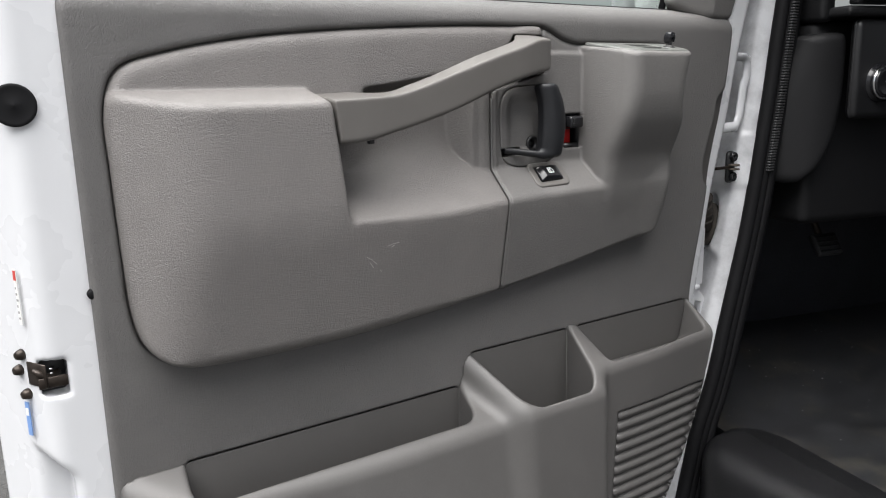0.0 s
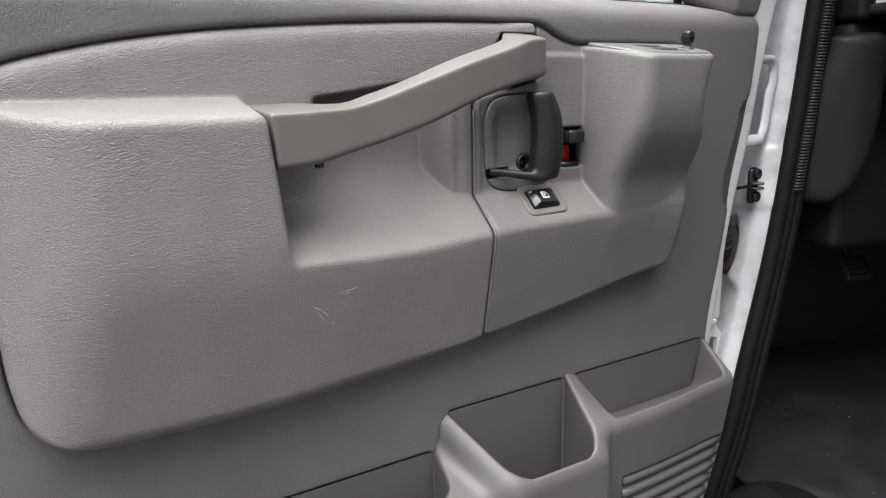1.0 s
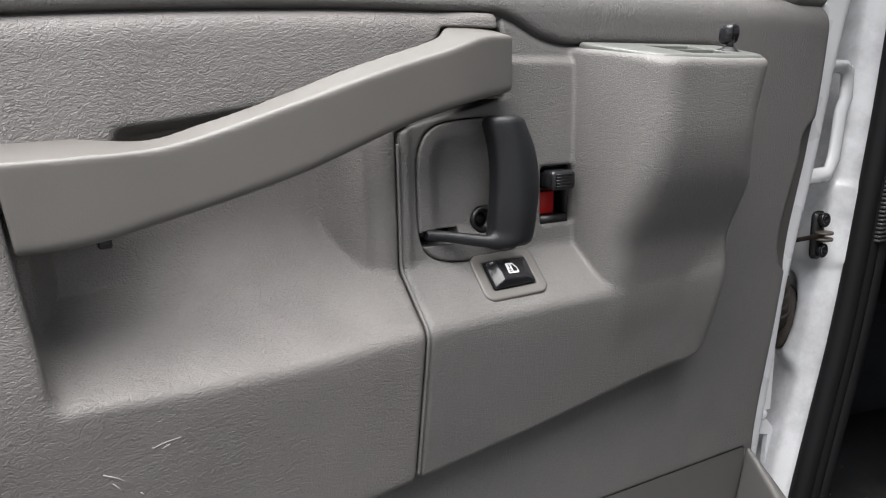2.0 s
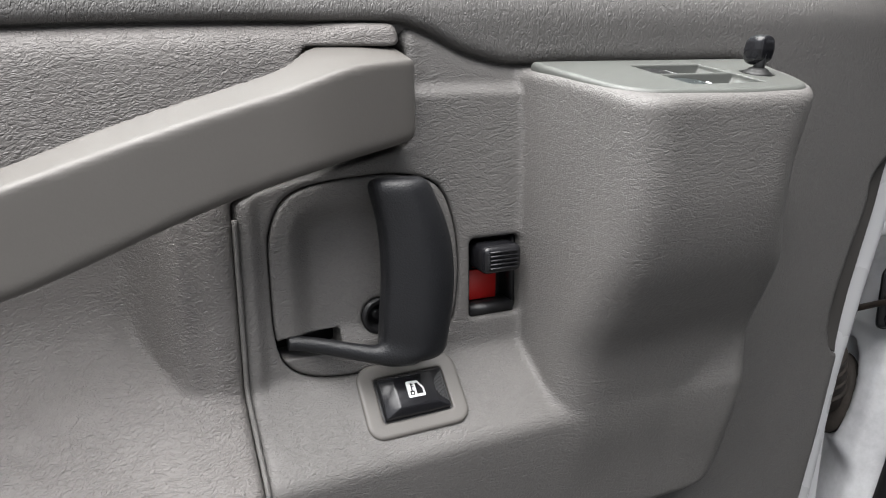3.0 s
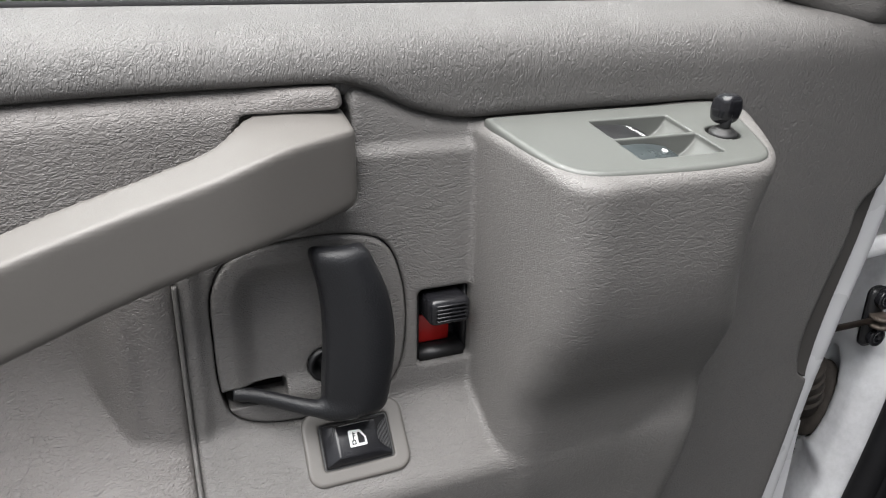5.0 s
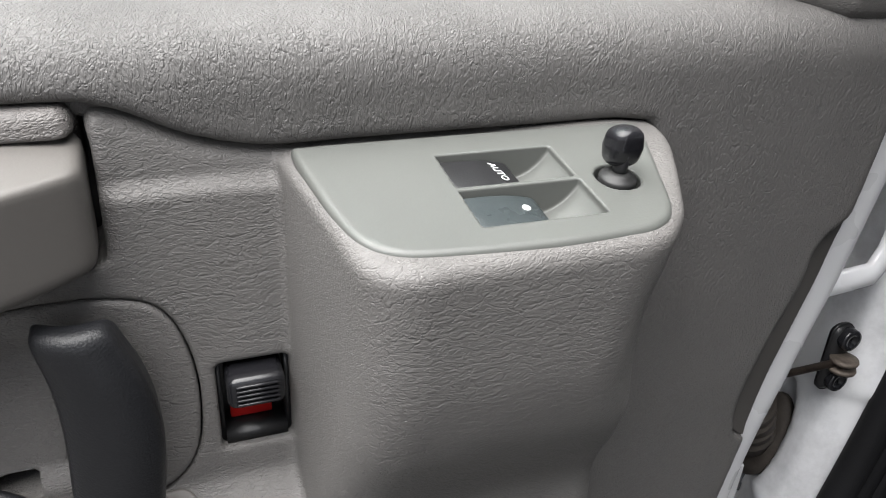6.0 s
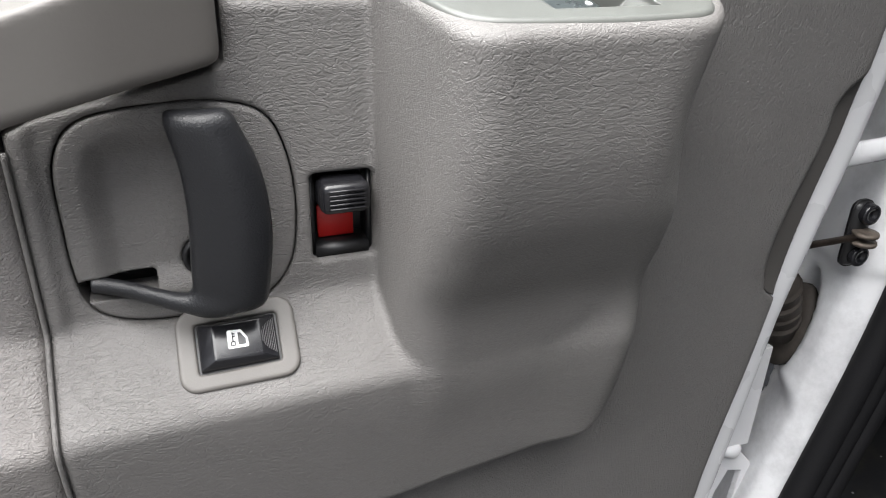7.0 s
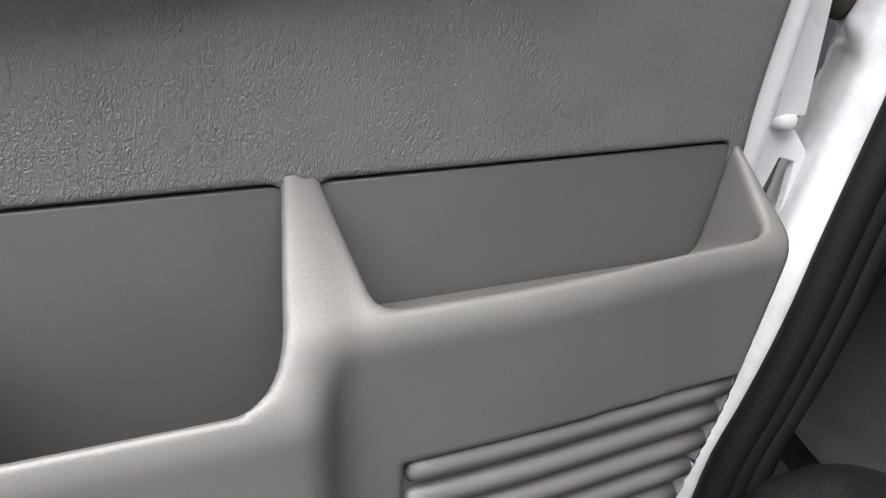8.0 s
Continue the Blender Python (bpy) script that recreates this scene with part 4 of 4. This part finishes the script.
def sheet(points, y0, y1, bevel=0.0012):
    """A flat pressed plate cut to an outline in (x, z)."""
    bm = bmesh.new()
    near, far = [[bm.verts.new((x, y, z)) for x, z in points] for y in (y0, y1)]
    bm.faces.new(near)
    bm.faces.new(far[::-1])
    for k in range(len(points)):
        bm.faces.new((near[k], far[k], far[(k + 1) % len(points)], near[(k + 1) % len(points)]))
    bmesh.ops.recalc_face_normals(bm, faces=bm.faces[:])
    bmesh.ops.bevel(bm, geom=bm.edges[:], offset=bevel, segments=2, profile=0.5, affect="EDGES")
    bmesh.ops.triangulate(bm, faces=[f for f in bm.faces if len(f.verts) > 4])
    return bm


lower_hinge = part("lower_hinge", sheet([(1.095, 0.892), (1.128, 0.889), (1.148, 0.867), (1.1515, 0.859), (1.147, 0.790), (1.134, 0.790), (1.1395, 0.857), (1.122, 0.862), (1.111, 0.836), (1.103, 0.790), (1.088, 0.790), (1.092, 0.850)], 0.062, 0.070), PAINT, van, "white painted lower hinge bracket", False)
part("hinge_leaf", sheet([(1.112, 1.010), (1.138, 1.010), (1.136, 0.896), (1.105, 0.897)], 0.058, 0.065), PAINT, lower_hinge, "", False)
part("hinge_pin", lathe([(0.0115, -0.006), (0.0125, -0.002), (0.0125, 0.003), (0.0100, 0.005), (0.004, 0.006)], Matrix.Translation((1.1165, 0.064, 0.893)), 20), PAINT, lower_hinge)
strap = part("check_strap", block(1.085, 1.180, 0.029, 0.034, 1.127, 1.1325, 0.0015, 2), DARK_METAL, van, "rusty steel door check strap")
part("strap_plate", block(1.168, 1.190, 0.034, 0.046, 1.098, 1.160, 0.008, 3), BLACK, strap, "black strap mounting plate")
for z in (1.1255, 1.1335):
    part("strap_washer", lathe([(0.0105, -0.0016), (0.0110, 0.0), (0.0105, 0.0016), (0.006, 0.0020)], Matrix.Translation((1.1765, 0.0285, z)), 20), RUSTY, strap)
for z in (1.149, 1.110):
    part("strap_bolt", lathe([(0.0095, -0.012), (0.0095, 0.001), (0.0088, 0.0025), (0.0050, 0.0025), (0.0045, -0.0005), (0.001, -0.0005)], Matrix.Translation((1.1805, 0.032, z)) @ Euler((radians(90), 0, 0)).to_matrix().to_4x4(), 20), BLACK_GLOSS, strap, "black bolt head")
boot = part("wiring_boot", tube([(1.125, 0.068, 1.085), (1.142, 0.072, 1.064), (1.156, 0.078, 1.038), (1.172, 0.092, 1.004)], 0.019, 16), BOOT, van, "ribbed dusty wiring boot")
for k in range(4):
    part("boot_ring", tube([(1.136 + 0.008 * k, 0.071 + 0.0045 * k, 1.070 - 0.015 * k), (1.138 + 0.008 * k, 0.072 + 0.0045 * k, 1.066 - 0.015 * k)], 0.0230, 16), BOOT, boot)
part("boot_flange", lathe([(0.030, -0.004), (0.030, 0.003), (0.022, 0.006), (0.012, 0.006)], Matrix.Translation((1.186, 0.088, 1.008)) @ Euler((0, radians(-75), 0)).to_matrix().to_4x4() @ Matrix.Diagonal((1.5, 0.75, 1, 1)), 24), BOOT, boot)

# cab axes: a to the right of the van, b forward, seated at the dashboard face
CAB = Matrix(((0.9659, 0.2588, 0, 1.42), (-0.2588, 0.9659, 0, -0.105), (0, 0, 1, 0), (0, 0, 0, 1)))

dash = thing("dashboard", (1.7, 0.1, 0.8), "black moulded dashboard end with light switch", "dashboard")
part("dash_face", block(-0.100, 1.30, 0.060, 0.40, 1.00, 1.405, 0.020, 4, CAB), DASH, dash)
SIDE = Outline([(-0.128, 1.374), (-0.078, 1.380), (-0.054, 1.370), (-0.051, 1.300), (-0.058, 1.220), (-0.083, 1.140), (-0.118, 1.096), (-0.148, 1.090), (-0.178, 1.100), (-0.192, 1.125), (-0.180, 1.200), (-0.156, 1.290), (-0.138, 1.350)], cell=0.002, pad=0.03)
side = solid("dash_end", lambda x, h, z: upper(upper(SIDE(x, z), h + 0.022 - 0.1 * (x + 0.09) + 6.0 * (x + 0.075) ** 2, 0.022), -0.08 - h, 0.002), (-0.225, -0.085, 1.075), (-0.040, 0.010, 1.395), 0.004, DASH, dash, "rounded dashboard end panel")
side.data.transform(CAB)
part("dash_top", block(-0.090, 1.30, -0.010, 0.50, 1.406, 1.426, 0.008, 3, CAB), DASH, dash, "overhanging upper pad")
part("switch_panel", block(-0.060, 0.220, -0.006, 0.02, 1.215, 1.402, 0.014, 4, CAB), BLACK, dash, "raised black switch panel")
LAMP = CAB @ Matrix.Translation((0.003, -0.006, 1.284)) @ Euler((radians(90), 0, 0)).to_matrix().to_4x4()
lamp_knob = part("light_switch", lathe([(0.038, -0.002), (0.038, 0.002), (0.030, 0.004), (0.029, 0.016), (0.027, 0.018), (0.022, 0.017), (0.002, 0.017)], LAMP, 36), BLACK_GLOSS, dash, "round black headlamp switch knob")
part("knob_ring", lathe([(0.0315, 0.004), (0.0325, 0.012), (0.0310, 0.0145), (0.0295, 0.0145), (0.0295, 0.004)], LAMP, 36), CHROME, lamp_knob, "chrome ring")
part("knob_mark", block(-0.006, 0.004, 0.0, 0.004, 0.0171, 0.0175, 0, 1, LAMP), WHITE_PRINT, lamp_knob, "white printed mark", False)
vent = part("air_vent", block(-0.076, 0.090, -0.012, 0.01, 1.428, 1.510, 0.004, 2, CAB), BLACK, dash, "black air vent")
for k in range(8):
    part("vane", block(-0.066 + 0.020 * k, -0.052 + 0.020 * k, -0.018, -0.010, 1.433, 1.505, 0.002, 2, CAB), CHARCOAL, vent)
part("vent_pillar", block(-0.105, -0.070, 0.040, 0.3, 1.40, 1.60, 0.012, 3, CAB), DASH, dash, "dark pillar trim")

cab = thing("cab_lining", (1.6, 0.1, 0.5), "dark plastic lining of the van footwell", "cab interior", kind="structure")
bm = bmesh.new()
kick = [[bm.verts.new((float(SEAL_X(z)) + dx, y, z)) for dx, y in ((0.050, 0.010), (0.085, 0.016), (0.120, 0.070), (0.150, 0.200), (0.200, 0.480))] for z in zs]
for a, b in zip(kick, kick[1:]):
    for k in range(4):
        bm.faces.new((a[k], a[k + 1], b[k + 1], b[k]))
bmesh.ops.solidify(bm, geom=bm.faces[:], thickness=0.004)
part("kick_panel", bm, INTERIOR, cab, "black kick panel")
part("toe_board", block(-0.20, 1.45, 0.52, 0.56, 0.45, 1.42, 0, 1, CAB @ Matrix.Translation((0, 0.0, 0))), INTERIOR, cab, "dark bulkhead")
solid("sill_trim", lambda x, h, z: upper(upper(rounded(x, h, 1.035 - 0.10 * h, 1.300 - 0.26 * h, -0.012, 0.95, 0.10), z - 0.605 + 0.25 * np.maximum(x - 1.17 + 0.2 * h, 0), 0.05), 0.43 - z, 0.01), (0.76, -0.03, 0.42), (1.32, 0.96, 0.62), 0.008, STEP, cab, "rounded black step cover")
# Unseen walls and roof from here, added to keep light out of the cab.
part("far_side", block(1.45, 1.50, -1.9, 0.6, 0.40, 1.40, 0, 1, CAB), INTERIOR, cab, "dark far side of the cab")
part("cab_rear", block(-0.20, 1.50, -1.9, -1.85, 0.40, 1.95, 0, 1, CAB), INTERIOR, cab, "dark rear bulkhead")
part("roof_lining", block(-0.24, 1.50, -1.9, 0.56, 1.93, 1.97, 0, 1, CAB), INTERIOR, cab, "dark roof lining")
part("rear_side", block(-0.26, -0.20, -3.2, -1.02, 0.40, 1.97, 0.02, 3, CAB), PAINT, van, "white side panel behind the door")
part("roof_skin", block(-0.26, 1.55, -3.2, 0.9, 1.975, 2.02, 0.02, 3, CAB), PAINT, van, "white roof")
part("front_wing", block(-0.21, 1.50, 0.58, 1.35, 0.35, 1.20, 0.06, 4, CAB), PAINT, van, "white front wing and bonnet")
part("underbody", block(-0.16, 1.50, -3.1, 0.56, 0.30, 0.44, 0, 1, CAB), INTERIOR, van, "dark underbody")

mat_floor = thing("floor_mat", (1.6, 0.1, 0.54), "dusty black moulded rubber floor mat", "floor mat")
bm = bmesh.new()
nx, ny = 70, 70
grid = []
for i in range(nx + 1):
    row = []
    for j in range(ny + 1):
        a, b = -0.215 + 1.60 * i / nx, -0.85 + 1.37 * j / ny
        z = 0.545 + 0.030 * float(ease((b - 0.05) / 0.2)) ** 2 * 6 * max(0.0, b - 0.05) + 0.004 * noise.noise(Vector((a * 7, b * 7, 0.3)))
        row.append(bm.verts.new(CAB @ Vector((a, b, z))))
    grid.append(row)
for i in range(nx):
    for j in range(ny):
        bm.faces.new((grid[i][j], grid[i + 1][j], grid[i + 1][j + 1], grid[i][j + 1]))
part("mat_sheet", bm, MAT, mat_floor)
bm = bmesh.new()
rng = random.Random(5)
for _ in range(110):
    a, b, r = rng.uniform(-0.17, 0.35), rng.uniform(-0.45, 0.45), rng.uniform(0.0006, 0.0019)
    z = 0.545 + 0.030 * float(ease((b - 0.05) / 0.2)) ** 2 * 6 * max(0.0, b - 0.05) + 0.004
    bmesh.ops.create_icosphere(bm, subdivisions=1, radius=r, matrix=Matrix.Translation(CAB @ Vector((a, b, z))) @ Matrix.Diagonal((1, rng.uniform(0.5, 1.6), 0.6, 1)))
tagged(part("grit", bm, LABEL_GREY, None), "scattered pale grit on the floor mat", "grit", kind="stuff")

pedal = thing("brake_pedal", tuple(CAB @ Vector((0.195, 0.28, 0.895))), "black rubber pedal on a steel arm in the footwell", "pedal")
part("pedal_pad", block(-0.035, 0.035, -0.008, 0.008, -0.028, 0.028, 0.004, 2, CAB @ Matrix.Translation((0.195, 0.28, 0.895)) @ Euler((radians(-35), 0, 0)).to_matrix().to_4x4()), TOOTH, pedal, "ribbed rubber pad")
for k in range(4):
    part("pad_rib", block(-0.032, 0.032, -0.011, -0.007, -0.021 + 0.0125 * k, -0.016 + 0.0125 * k, 0.001, 1, CAB @ Matrix.Translation((0.195, 0.28, 0.895)) @ Euler((radians(-35), 0, 0)).to_matrix().to_4x4()), CHARCOAL, pedal)
part("pedal_arm", tube([CAB @ Vector(p) for p in ((0.195, 0.29, 0.895), (0.20, 0.36, 0.99), (0.21, 0.42, 1.19))], 0.009, 8), DARK_METAL, pedal, "dark steel arm")

# ---- outside ----
bm = bmesh.new()
bmesh.ops.create_grid(bm, x_segments=40, y_segments=40, size=400)
ground = part("ground", bm, GROUND, None)
tagged(ground, "grey gravelly yard surface", "ground", kind="structure")


def hedge(name, x0, x1, y, height, seed):
    """A run of bushes: stems with many small leaf clumps and gaps."""
    rng = random.Random(seed)
    top = thing(name, ((x0 + x1) / 2, y, 0), "far green hedge along the yard edge", "hedge")
    stems, leaves = bmesh.new(), bmesh.new()
    for k in range(26):
        x = x0 + (x1 - x0) * (k + rng.random()) / 26
        s = tube([(x, y, 0), (x + rng.uniform(-0.3, 0.3), y + rng.uniform(-0.3, 0.3), height * 0.8)], [0.06, 0.02], 6)
        tmp = bpy.data.meshes.new("stem")
        s.to_mesh(tmp)
        s.free()
        stems.from_mesh(tmp)
        bpy.data.meshes.remove(tmp)
    for _ in range(9000):
        x, u = rng.uniform(x0, x1), rng.random()
        z = height * (0.05 + 0.95 * u) * (0.75 + 0.3 * noise.noise(Vector((x * 0.4, 2.0, seed))))
        c = Vector((x, y + rng.uniform(-0.7, 0.7), z))
        r = rng.uniform(0.06, 0.16)
        turn = Euler((rng.uniform(0, 6), rng.uniform(0, 6), rng.uniform(0, 6))).to_matrix()
        leaves.faces.new([leaves.verts.new(c + turn @ Vector(q) * r) for q in ((-1, 0, 0), (0, -0.6, 0.1), (1, 0, 0), (0, 0.6, 0.1))])
    tagged(part("stems", stems, BARK, top), kind="stuff")
    tagged(part("foliage", leaves, LEAF, top, smooth=False), kind="stuff")


hedge("hedge", -14, 16, 13.0, 2.6, 3)
